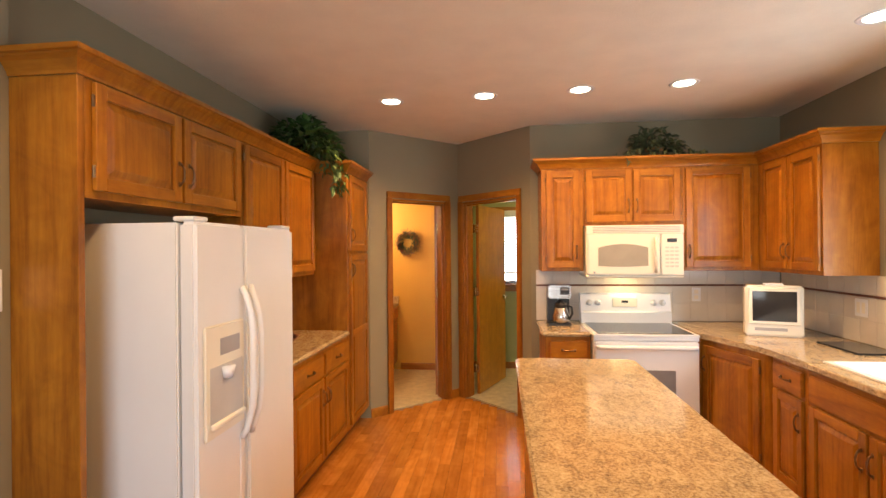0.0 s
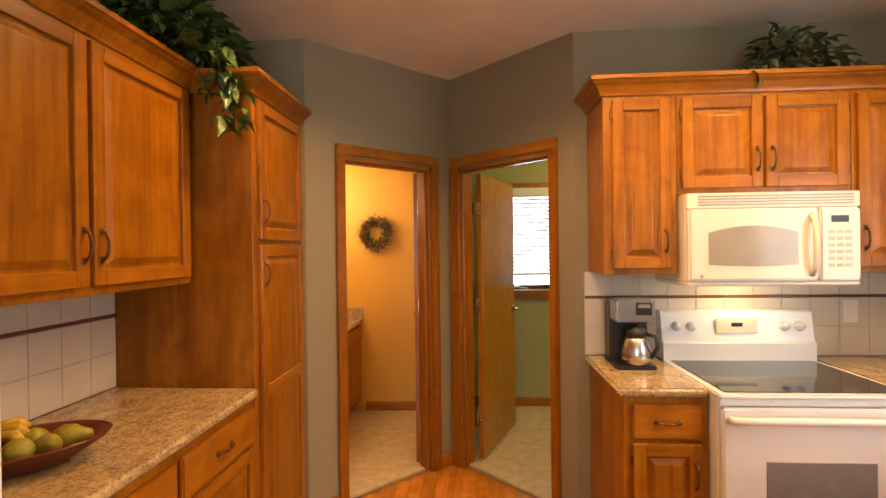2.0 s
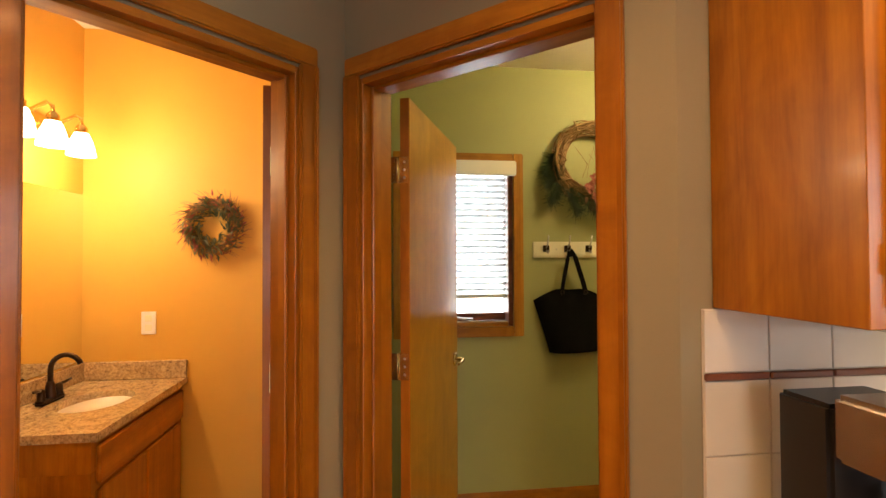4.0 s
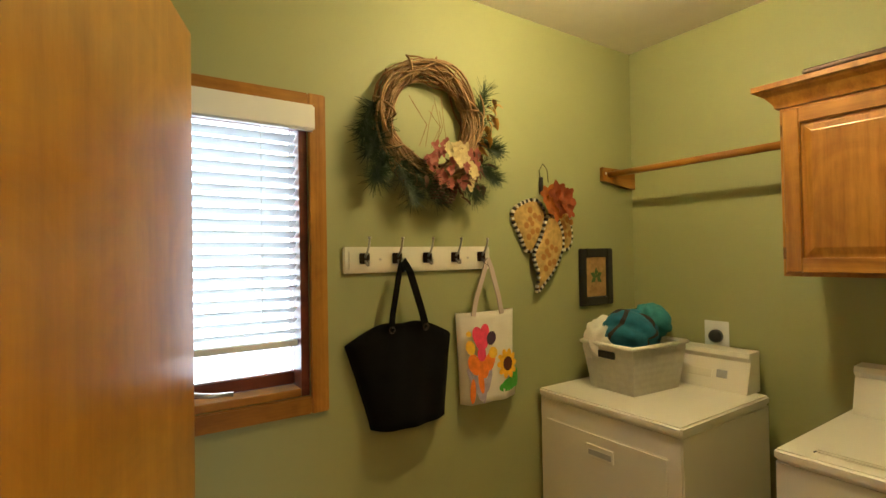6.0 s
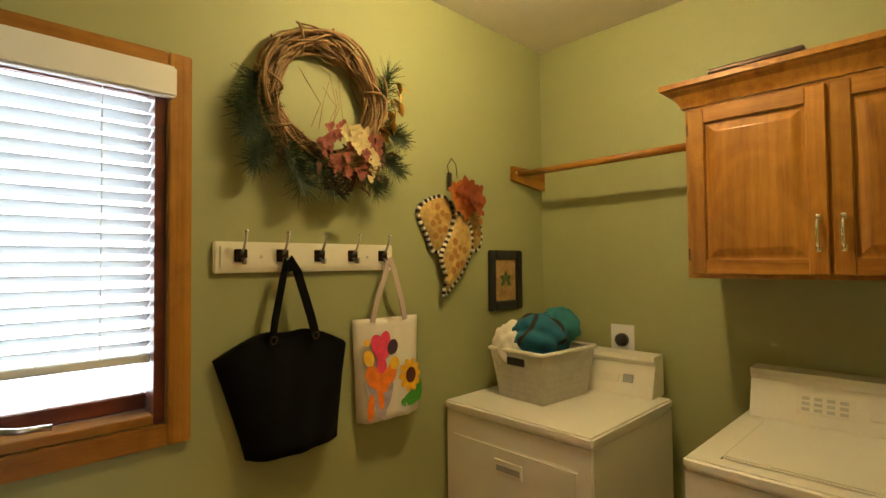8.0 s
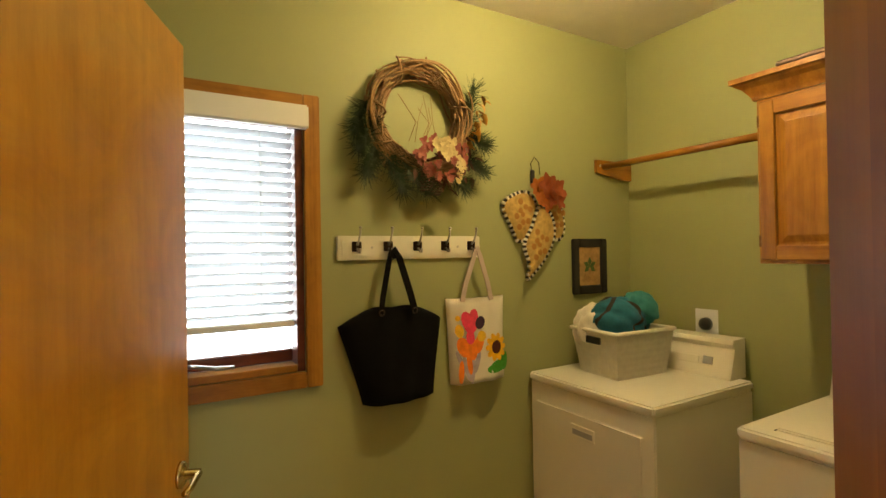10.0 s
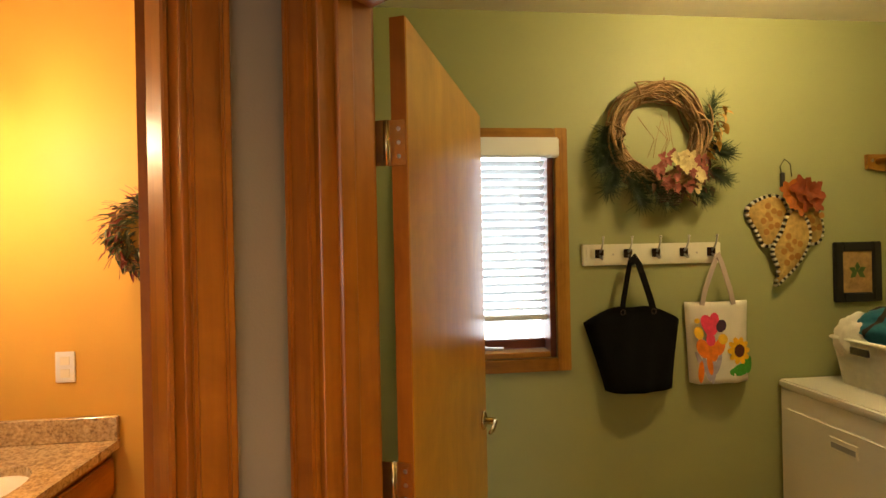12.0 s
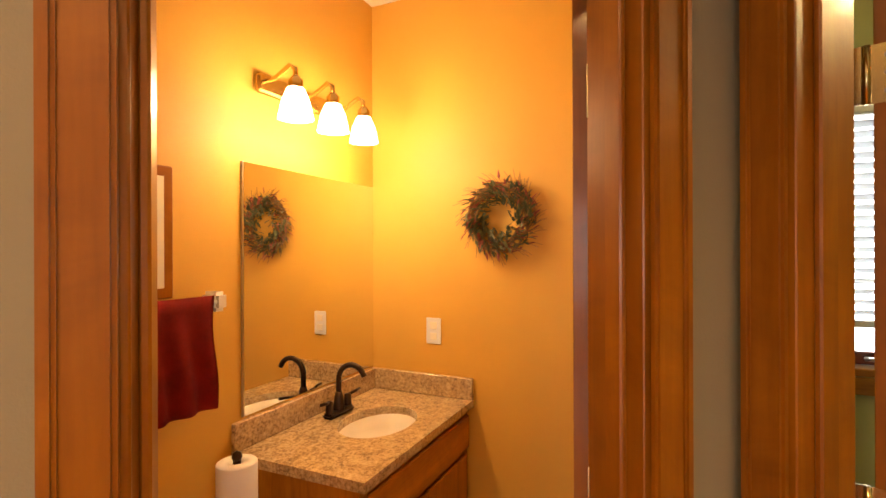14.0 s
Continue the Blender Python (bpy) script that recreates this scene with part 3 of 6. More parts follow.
# range wall: fronts look to -y
YW = B[1]
YU, YC = YW - 0.33, YW - 0.64
NU = lambda x: pose(x, YU, 0, 0, 0, 0)
c = cabinet("wall_cabinet", NU(0.275), 0.34, 0.327, 1.37, 2.22, "narrow oak wall cabinet with one raised-panel door")
panel_door(c, 0.04, 1.40, 0.27, 0.80, "r")
c = cabinet("cabinet_over_microwave", NU(0.617), 0.785, 0.327, 1.745, 2.22, "oak wall cabinet with two doors over the microwave")
panel_door(c, 0.02, 1.775, 0.365, 0.425, "r")
panel_door(c, 0.40, 1.775, 0.365, 0.425, "l")
c = cabinet("wall_cabinet", NU(1.404), 0.575, 0.327, 1.37, 2.22, "oak wall cabinet with one wide raised-panel door")
panel_door(c, 0.02, 1.40, 0.49, 0.80, "l")
XE = 1.985
EU = lambda y: pose(XE, y, 0, 0, 0, -90)
c = cabinet("wall_cabinet", EU(YU), 0.79, XR - XE - 0.003, 1.37, 2.22, "oak wall cabinet with two doors near the sink window")
panel_door(c, 0.07, 1.40, 0.34, 0.80, "r")
panel_door(c, 0.425, 1.40, 0.345, 0.80, "l")
solo("cabinet_filler", box(1.981, YU + 0.003, 1.37, XR - 0.003, YW - 0.003, 2.22), OAK, "plain oak filler closing the cabinet corner", "panel")
crown([(0.273, YW - 0.003), (0.273, YU), (XE, YU), (XE, 3.197), (XR - 0.003, 3.197)], 2.22, "oak crown moulding over the range wall cabinets")

NC = lambda x: pose(x, YC + 0.025, 0, 0, 0, 0)
c = cabinet("base_cabinet", NC(0.275), 0.343, 0.61, 0, 0.876, "narrow oak base cabinet with a drawer over a door", True)
drawer(c, 0.035, 0.70, 0.28, 0.145)
panel_door(c, 0.035, 0.13, 0.28, 0.55, "r", False)
solo("worktop_by_range", box(0.245, YC, 0.878, 0.618, YW - 0.003, 0.914, 0.012, seg=3), GRANITE, "small polished granite worktop beside the range", "worktop")

# corner and sink run
CT = [(1.388, YC), (1.42, YC), (1.585, 3.18), (1.61, 3.05), (1.61, 0.9), (XR - 0.003, 0.9), (XR - 0.003, YW - 0.003), (1.388, YW - 0.003)]
d = Vector((1.60 - 1.43, 3.16 - (YC + 0.02), 0))
ang = math.degrees(math.atan2(d.y, d.x))
c = thing("corner_base_cabinet", (0, 0, 0), "oak corner base cabinet with an angled raised-panel door", "cabinet")
part("body", prism([(1.392, YC + 0.025), (1.435, YC + 0.025), (1.605, 3.16), (1.635, 3.12), (XR - 0.003, 3.12), (XR - 0.003, YW - 0.004), (1.392, YW - 0.004)], 0.10, 0.876), OAK, c)
part("toe_kick", prism([(1.45, YC + 0.11), (1.50, YC + 0.11), (1.68, 3.19), (1.70, 3.125), (XR - 0.01, 3.125), (XR - 0.01, YW - 0.01), (1.45, YW - 0.01)], 0, 0.10), DARK_RED_WOOD, c, "dark recessed toe kick")
dd = thing("angled_door_frame", pose(1.437, YC + 0.022, 0, 0, 0, ang), "", "")
for key in ("label", "category"):
    if key in dd:
        del dd[key]
dd.parent = c
panel_door(dd, 0.02, 0.13, d.length - 0.05, 0.70, "l", False)
EC = lambda y: pose(1.635, y, 0, 0, 0, -90)
c = cabinet("base_cabinet", EC(3.118), 0.36, 0.68, 0, 0.876, "oak base cabinet with one drawer and one door", True)
drawer(c, 0.03, 0.70, 0.30, 0.145)
panel_door(c, 0.03, 0.13, 0.30, 0.55, "r", False)
c = cabinet("sink_base_cabinet", EC(2.756), 0.95, 0.68, 0, 0.70, "oak sink base cabinet with a false front over two doors", True)
drawer(c, 0.03, 0.70, 0.89, 0.145, handle=False)
part("front_rail", box(0, 0, 0.70, 0.95, 0.03, 0.876), OAK_X, c)
panel_door(c, 0.03, 0.13, 0.435, 0.55, "r", False)
panel_door(c, 0.485, 0.13, 0.435, 0.55, "l", False)
c = cabinet("base_cabinet", EC(1.804), 0.90, 0.68, 0, 0.876, "oak base cabinet with two doors", True)
panel_door(c, 0.03, 0.13, 0.41, 0.70, "r", False)
panel_door(c, 0.46, 0.13, 0.41, 0.70, "l", False)
# worktop in slabs round the sink cut-out
SX0, SX1, SY0, SY1 = 1.72, 2.16, 2.02, 2.72
wt = thing("worktop_sink_run", (0, 0, 0.878), "polished speckled granite worktop turning the corner to the sink", "worktop")
part("corner_slab", prism([(1.388, YC - 0.0), (1.42, YC), (1.585, 3.18), (1.61, 3.05), (1.61, SY1), (XR - 0.003, SY1), (XR - 0.003, YW - 0.003), (1.388, YW - 0.003)], 0, 0.036, bev=0.008), GRANITE, wt)
part("front_slab", box(1.61, SY0, 0, SX0, SY1, 0.036, 0.006), GRANITE, wt)
part("rear_slab", box(SX1, SY0, 0, XR - 0.003, SY1, 0.036, 0.006), GRANITE, wt)
part("end_slab", box(1.61, 0.9, 0, XR - 0.003, SY0, 0.036, 0.008), GRANITE, wt)
bm = bmesh.new()
loops = []
for ins, zz in ((-0.02, 0.916), (-0.018, 0.925), (0.012, 0.927), (0.022, 0.915), (0.04, 0.75), (0.06, 0.735)):
    loops.append([bm.verts.new((a, b, zz)) for a, b in ((SX0 + ins, SY0 + ins), (SX1 - ins, SY0 + ins), (SX1 - ins, SY1 - ins), (SX0 + ins, SY1 - ins))])
for a, b in zip(loops, loops[1:]):
    for i in range(4):
        bm.faces.new((a[i], a[(i + 1) % 4], b[(i + 1) % 4], b[i]))
bm.faces.new(loops[-1])
solo("kitchen_sink", bm, PORCELAIN, "white drop-in kitchen sink in the granite worktop", "sink")
w = thing("window_sink", (0, 0, 0), "oak-cased window over the kitchen sink", "window")
w["kind"] = "structure"
for y in (1.29, 2.85):
    part("casing", box(XR - 0.018, y, 1.06, XR - 0.002, y + 0.06, 2.21, 0.004), CASING, w)
for z in (1.06, 2.15):
    part("casing", box(XR - 0.018, 1.352, z, XR - 0.002, 2.848, z + 0.06, 0.004), OAK_Y, w)
part("sash", box(XR + 0.05, 2.08, 1.12, XR + 0.08, 2.12, 2.15), CASING, w)
part("pane", box(XR + 0.06, 1.35, 1.12, XR + 0.064, 2.85, 2.15), GLASS, w).visible_shadow = False
w = thing("window_rear", (0, YB, 0), "wide window in the wall behind the kitchen", "window")
w["kind"] = "structure"
for x in (-1.74, 1.12):
    part("casing", box(x, 0.002, 0.49, x + 0.06, 0.018, 2.41, 0.004), CASING, w)
for z in (0.49, 2.35):
    part("casing", box(-1.678, 0.002, z, 1.118, 0.018, z + 0.06, 0.004), OAK_X, w)
part("pane", box(-1.68, -0.064, 0.55, 1.12, -0.06, 2.35), GLASS, w).visible_shadow = False

# island
isl = thing("kitchen_island", (0, 0, 0), "oak kitchen island with a long polished granite top", "island")
part("body", box(0.06, 0.65, 0.10, 0.65, 2.70, 0.876, 0.002), OAK, isl)
part("toe_kick", box(0.12, 0.71, 0, 0.59, 2.64, 0.10), DARK_RED_WOOD, isl, "dark recessed toe kick")
part("worktop", prism([(0.012, 0.6), (0.70, 0.6), (0.70, 2.72), (0.665, 2.755), (0.045, 2.755), (0.012, 2.72)], 0.878, 0.914, bev=0.010), GRANITE, isl, "polished speckled granite top")

# ---- kitchen things ----
f = thing("fridge", pose(-1.24, 1.555, 0, 0, 0, 90), "white side-by-side fridge with an ice dispenser in its door", "fridge")
part("body", box(0, 0.075, 0.03, 0.915, 0.66, 1.675, 0.006, seg=2), WHITE, f)
part("base_grille", box(0.01, 0.06, 0.01, 0.905, 0.10, 0.09), GREY, f, "grey base grille")
dl = part("freezer_door", box(0.003, 0.0, 0.10, 0.372, 0.07, 1.68, 0.014, seg=3), WHITE, f)
dr = part("fridge_door", box(0.380, 0.0, 0.10, 0.912, 0.07, 1.68, 0.014, seg=3), WHITE, f)
for d_, x, way in ((dl, 0.335, -1), (dr, 0.418, 1)):
    pts = [(x, -0.004, 0.72)] + [(x - way * 0.010 * u * u, -0.058 + 0.045 * u * u * u * u, 1.06 + 0.32 * u) for u in (-0.95, -0.7, -0.4, 0, 0.4, 0.7, 0.95)] + [(x, -0.004, 1.40)]
    part("door_handle", tube(pts, 0.014, 10), WHITE, d_, "long bowed white handle", True)
    part("handle_trim", box(x - 0.012, -0.004, 0.14, x + 0.012, 0.002, 0.74, 0.002), WHITE, d_)
ds = part("ice_dispenser", box(0.045, -0.012, 0.80, 0.345, 0.004, 1.26, 0.008, seg=2), OFFWHITE, dl, "almond dispenser surround")
part("display", box(0.15, -0.014, 1.13, 0.30, -0.0125, 1.20, 0.0), GREY, dl, "grey control panel")
# no hollow is cut: a flat panel carries the recess's shade as grey
bm = box(0.075, -0.0135, 0.86, 0.325, -0.0125, 1.09)
part("recess", bm, plain("recess_shade_grey", (0.5, 0.5, 0.5), 0.4), dl, "flat grey panel with the shade of the dispenser hollow painted in")
part("chute", lathe([(0.0, 0), (0.022, 0), (0.034, 0.05), (0, 0.05)], 14, at=(0.19, -0.02, 1.03)), WHITE, dl, "", True)
part("drip_tray", box(0.07, -0.03, 0.842, 0.33, -0.012, 0.866, 0.006), OFFWHITE, dl)
for x in (0.04, 0.83):
    part("hinge_cover", box(x - 0.03, 0.01, 1.681, x + 0.07, 0.10, 1.70, 0.006), WHITE, f, "white hinge cover")

# microwave over the range
m = thing("microwave", pose(0.627, 3.91, 1.318, 0, 0, 0), "white over-the-range microwave above the stove", "microwave")
part("body", box(0, 0.02, 0.02, 0.757, 0.40, 0.425, 0.004), OFFWHITE, m)
part("lower_lip", box(0, 0.0, 0.0, 0.757, 0.40, 0.0195, 0.006), OFFWHITE, m)
part("top_grille", box(0.0, 0.0, 0.355, 0.757, 0.0195, 0.425, 0.003), OFFWHITE, m)
for i in range(4):
    part("slat", box(0.05, -0.003, 0.369 + i * 0.013, 0.73, 0.002, 0.3745 + i * 0.013, 0.001), GREY, m)
dm = part("microwave_door", box(0.004, -0.012, 0.022, 0.575, 0.0195, 0.352, 0.012, seg=2), OFFWHITE, m)
def arched_pane(x0, x1, z0, z1, rise, y0, y1):
    """A pane with a bowed top and a slightly bowed foot."""
    rim_ = [(x0 + (x1 - x0) * i / 16, z1 + rise * (1 - (i / 8 - 1) ** 2)) for i in range(17)]
    rim_ += [(x1 - (x1 - x0) * i / 16, z0 - 0.25 * rise * (1 - (i / 8 - 1) ** 2)) for i in range(17)]
    bm_ = bmesh.new()
    fr_ = [bm_.verts.new((a, y0, b)) for a, b in rim_]
    bk_ = [bm_.verts.new((a, y1, b)) for a, b in rim_]
    bm_.faces.new(fr_)
    bm_.faces.new(bk_[::-1])
    for i in range(len(rim_)):
        j = (i + 1) % len(rim_)
        bm_.faces.new((fr_[i], fr_[j], bk_[j], bk_[i]))
    return bm_


part("window_rim", arched_pane(0.078, 0.492, 0.088, 0.252, 0.034, -0.0135, -0.0115), OFFWHITE, dm)
part("window", arched_pane(0.090, 0.480, 0.098, 0.244, 0.030, -0.0150, -0.0136), plain("screened_oven_window", (0.34, 0.32, 0.28), 0.14), dm, "screened microwave window with an arched top")
part("round_badge", lathe([(0, 0.002), (0.008, 0.0015), (0.009, 0), (0, 0)], 14), GREY, dm, "small grey badge").matrix_basis = pose(0.06, -0.012, 0.045, 90, 0, 0)
part("door_handle", tube([(0.54, -0.012, 0.05), (0.538, -0.04, 0.08), (0.535, -0.052, 0.18), (0.538, -0.04, 0.29), (0.54, -0.012, 0.32)], 0.013, 10), OFFWHITE, dm, "bowed handle", True)
cp = part("control_panel", box(0.580, -0.010, 0.022, 0.753, 0.0195, 0.352, 0.008, seg=2), OFFWHITE, m)
part("clock", box(0.625, -0.0118, 0.285, 0.70, -0.0095, 0.315), BLACK, cp, "dark clock display")
for i in range(6):
    for j in range(3):
        part("button", box(0.612 + j * 0.036, -0.0118, 0.085 + i * 0.03, 0.640 + j * 0.036, -0.0095, 0.099 + i * 0.03), plain("pale_grey_button", (0.55, 0.53, 0.48), 0.5) if i + j == 0 else bpy.data.materials["pale_grey_button"], cp)

# range
g = thing("range", pose(0.625, 3.60, 0, 0, 0, 0), "white electric range with a black glass cooktop", "stove")
part("body", box(0, 0.035, 0.03, 0.757, 0.69, 0.895, 0.004), WHITE, g)
part("cooktop_frame", box(-0.004, 0.0, 0.8955, 0.761, 0.62, 0.912, 0.006, seg=2), WHITE, g)
part("cooktop", box(0.03, 0.035, 0.9125, 0.727, 0.585, 0.9165, 0.001), DARKGLASS, g, "black ceramic cooktop")
bm = bmesh.new()
prof = [(0.60, 0.9125), (0.60, 1.0), (0.615, 1.012), (0.64, 1.155), (0.655, 1.165), (0.70, 1.165), (0.70, 0.9125)]
rows_ = [[bm.verts.new((x, a, b)) for a, b in prof] for x in (0.0, 0.757)]
for i in range(len(prof)):
    j = (i + 1) % len(prof)
    bm.faces.new((rows_[0][i], rows_[0][j], rows_[1][j], rows_[1][i]))
bm.faces.new(rows_[0])
bm.faces.new(rows_[1])
bk = part("backguard", bm, WHITE, g)
tilt = math.degrees(math.atan2(0.025, 0.143))
for x in (0.075, 0.15, 0.615, 0.69):
    kn = part("knob", lathe([(0, 0.03), (0.017, 0.028), (0.022, 0.004), (0.026, 0), (0, 0)], 16), WHITE, bk, "white control knob", True)
    kn.matrix_basis = pose(x, 0.626, 1.085, 90 - tilt, 0, 0)
pn = part("control_panel", box(0.27, 0.612, 1.05, 0.475, 0.625, 1.13, 0.003), OFFWHITE, bk, "almond control panel")
pn.matrix_basis = pose(0, 0.0, 0, 0, 0, 0)
part("clock", box(0.345, 0.610, 1.085, 0.40, 0.6125, 1.105), BLACK, bk, "black clock display")
od = part("oven_door", box(0.004, 0.0, 0.20, 0.753, 0.0345, 0.86, 0.010, seg=2), WHITE, g)
part("window", box(0.17, -0.003, 0.47, 0.585, 0.001, 0.65, 0.004), GLASSGREY, od, "grey oven window")
part("oven_handle", tube([(0.03, 0.0, 0.815), (0.035, -0.04, 0.822), (0.12, -0.048, 0.824), (0.64, -0.048, 0.824), (0.722, -0.04, 0.822), (0.727, 0.0, 0.815)], 0.016, 10), WHITE, od, "long white bar handle", True)
part("vent_trim", box(0.0, 0.012, 0.865, 0.757, 0.034, 0.8945, 0.003), WHITE, g)
part("storage_drawer", box(0.004, 0.0, 0.04, 0.753, 0.0345, 0.19, 0.008, seg=2), WHITE, g)

# coffee maker
k_ = thing("coffee_maker", pose(0.33, 4.02, 0.9142, 0, 0, 0), "black and steel drip coffee maker with a thermal carafe", "coffee maker")
part("base", box(0, -0.04, 0, 0.185, 0.20, 0.022, 0.006, seg=2), BLACK, k_)
part("tower", box(0.0, 0.09, 0.0225, 0.185, 0.20, 0.315, 0.008, seg=2), BLACK, k_)
part("brew_head", box(0.0, -0.02, 0.225, 0.185, 0.0895, 0.335, 0.010, seg=2), STEEL, k_, "brushed steel front")
part("control_panel", box(0.095, -0.0235, 0.26, 0.17, -0.019, 0.32, 0.002), BLACK, k_)
part("clock", box(0.105, -0.0245, 0.295, 0.16, -0.0233, 0.312), GLASSGREY, k_)
ca = part("carafe", lathe([(0, 0), (0.062, 0), (0.068, 0.01), (0.068, 0.06), (0.052, 0.115), (0.044, 0.13), (0, 0.13)], 24, at=(0.105, 0.02, 0.0225)), STEEL, k_, "steel thermal carafe", True)
part("lid", lathe([(0, 0.06), (0.02, 0.058), (0.026, 0.04), (0.046, 0.034), (0.048, 0), (0, 0)], 24, at=(0.105, 0.02, 0.1525)), BLACK, ca, "black lid", True)
part("carafe_handle", tube([(0.15, 0.005, 0.165), (0.19, -0.01, 0.155), (0.195, -0.012, 0.10), (0.168, 0.0, 0.05)], 0.010, 8), BLACK, ca, "", True)

# little television
tv = thing("television", pose(1.705, 3.62, 0.9142, 0, 0, -18), "small white tube television with a built-in player", "television")
part("cabinet", box(0, 0.012, 0.0, 0.36, 0.12, 0.365, 0.012, seg=2), OFFWHITE, tv)
part("rear_housing", box(0.04, 0.1205, 0.02, 0.32, 0.30, 0.32, 0.03, seg=2), OFFWHITE, tv)
part("screen_surround", box(0.02, 0.0, 0.085, 0.34, 0.0118, 0.35, 0.006), OFFWHITE, tv)
part("screen", box(0.045, -0.003, 0.11, 0.315, 0.001, 0.325, 0.002), DARKGLASS, tv, "dark glass screen")
part("tape_slot", box(0.06, 0.009, 0.04, 0.26, 0.0125, 0.062), GREY, tv)
part("remote_on_top", box(0.12, 0.03, 0.3655, 0.24, 0.07, 0.382, 0.004), WHITE, tv)
solo("cutting_board", box(2.02, 2.95, 0.9143, 2.26, 3.35, 0.926, 0.006, seg=2), DARKGLASS, "dark glass board lying on the granite worktop", "cutting board")

# fruit bowl
b_ = thing("fruit_bowl", pose(-1.60, 2.86, 0.9142, 0, 0, 40), "dark red wooden bowl full of pears and bananas", "bowl")
bm = lathe([(0, 0), (0.07, 0), (0.11, 0.02), (0.165, 0.062), (0.172, 0.075), (0.160, 0.070), (0.10, 0.03), (0, 0.018)], 28)
bmesh.ops.scale(bm, vec=(1.25, 0.85, 1), verts=bm.verts)
part("bowl", bm, DARK_RED_WOOD, b_, "", True)
PEAR = plain("green_pear_skin", (0.30, 0.27, 0.04), 0.45, vary=0.3, scale=40)
BANANA = plain("banana_skin", (0.55, 0.36, 0.05), 0.5, vary=0.2, scale=40)
for i, (x, y, z) in enumerate(((0.06, -0.03, 0.055), (0.11, 0.02, 0.058), (0.03, 0.05, 0.055), (0.0, -0.05, 0.06))):
    q = part("pear", lathe([(0, -0.04), (0.025, -0.036), (0.037, -0.012), (0.034, 0.012), (0.02, 0.038), (0.012, 0.056), (0, 0.06)], 14), PEAR, b_, "", True)
    q.matrix_basis = pose(x, y, z, 60 + 25 * i, 20, 70 * i)
for i in range(3):
    q = part("banana", tube([(0.09 * math.cos(a), 0.09 * math.sin(a), 0.03 * math.sin(3 * a)) for a in (0.2, 0.5, 0.9, 1.3, 1.7, 2.0)], 0.017, 8, taper=0.7), BANANA, b_, "", True)
    q.matrix_basis = pose(-0.08 + 0.02 * i, -0.06 + 0.03 * i, 0.07 + 0.006 * i, 15, 10, 20 + 14 * i)

# wall plates, thermostat
def plate(name, m, label, slots, w=0.075, h=0.118):
    p = thing(name, m, label, "wall plate")
    part("plate", box(-w / 2, -0.006, -h / 2, w / 2, -0.0012, h / 2, 0.003, seg=2), WHITE, p)
    for sx, sz, sw, sh in slots:
        part("socket", box(sx - sw / 2, -0.0085, sz - sh / 2, sx + sw / 2, -0.0055, sz + sh / 2, 0.002), OFFWHITE, p)
    return p


DUO = [(0, 0.024, 0.034, 0.032), (0, -0.024, 0.034, 0.032)]
th = plate("thermostat", pose(XL + 0.095, 1.275, 1.43, 0, 0, 90), "white wall thermostat on grey paint", [(0, 0.045, 0.09, 0.02), (0.03, -0.02, 0.03, 0.05)], 0.13, 0.15)
plate("outlet_plate", pose(1.62, YW - 0.012, 1.15), "white outlet plate on the tiled backsplash", DUO)
plate("outlet_plate", pose(XR - 0.012, 3.35, 1.15, 0, 0, -90), "white double outlet plate on the tiled backsplash", [(-0.024, 0, 0.03, 0.07), (0.024, 0, 0.03, 0.07)], 0.118)

# recessed lights
def recessed(x, y):
    t = thing("recessed_light", (x, y, CEILING), "white recessed ceiling downlight switched on", "ceiling light", "recessed lights")
    part("trim_ring", lathe([(0.068, 0.004), (0.068, -0.003), (0.082, -0.006), (0.094, -0.004), (0.096, -0.0005), (0.07, 0.004)], 32), WHITE, t, "white trim ring", True)
    part("lens", lathe([(0, -0.0022), (0.05, -0.0022), (0.0675, -0.0008), (0.0675, 0.0), (0, 0.0)], 28), SPOT_GLOW, t, "glowing lens", True)
    return t


for sx, sy in SPOTS:
    recessed(sx, sy)


# plants
def leaf_cloud(n, place_of, size, seed, curl=0.35, slim=0.6):
    rng = random.Random(seed)
    bm = bmesh.new()
    for i in range(n):
        p, out = place_of(rng)
        d = (Vector(out) + Vector((rng.uniform(-0.8, 0.8), rng.uniform(-0.8, 0.8), rng.uniform(-0.8, 0.4)))).normalized()
        s = d.cross(Vector((rng.uniform(-0.4, 0.4), rng.uniform(-0.4, 0.4), 1))).normalized()
        up = s.cross(d)
        L = size * rng.uniform(0.6, 1.25)
        W = L * slim * rng.uniform(0.8, 1.1)
        p = Vector(p)
        a = bm.verts.new(p)
        c1 = bm.verts.new(p + d * L * 0.5 - up * L * 0.04)
        tip = bm.verts.new(p + d * L - up * L * curl)
        l1, r1 = bm.verts.new(p + d * L * 0.28 + s * W * 0.5 + up * L * 0.08), bm.verts.new(p + d * L * 0.28 - s * W * 0.5 + up * L * 0.08)
        l2, r2 = bm.verts.new(p + d * L * 0.66 + s * W * 0.36 + up * L * 0.02), bm.verts.new(p + d * L * 0.66 - s * W * 0.36 + up * L * 0.02)
        for q in ((a, l1, c1), (a, c1, r1), (l1, l2, c1), (c1, r2, r1), (l2, tip, c1), (c1, tip, r2)):
            bm.faces.new(q)
    return bm


def heap(cx, cy, cz, rx, ry, rz):
    def place_of(rng):
        while True:
            u = Vector((rng.uniform(-1, 1), rng.uniform(-1, 1), rng.uniform(0, 1)))
            if 0.2 < u.length < 1:
                return (cx + u.x * rx, cy + u.y * ry, cz + u.z * rz), (u.x, u.y, u.z * 0.7)
    return place_of


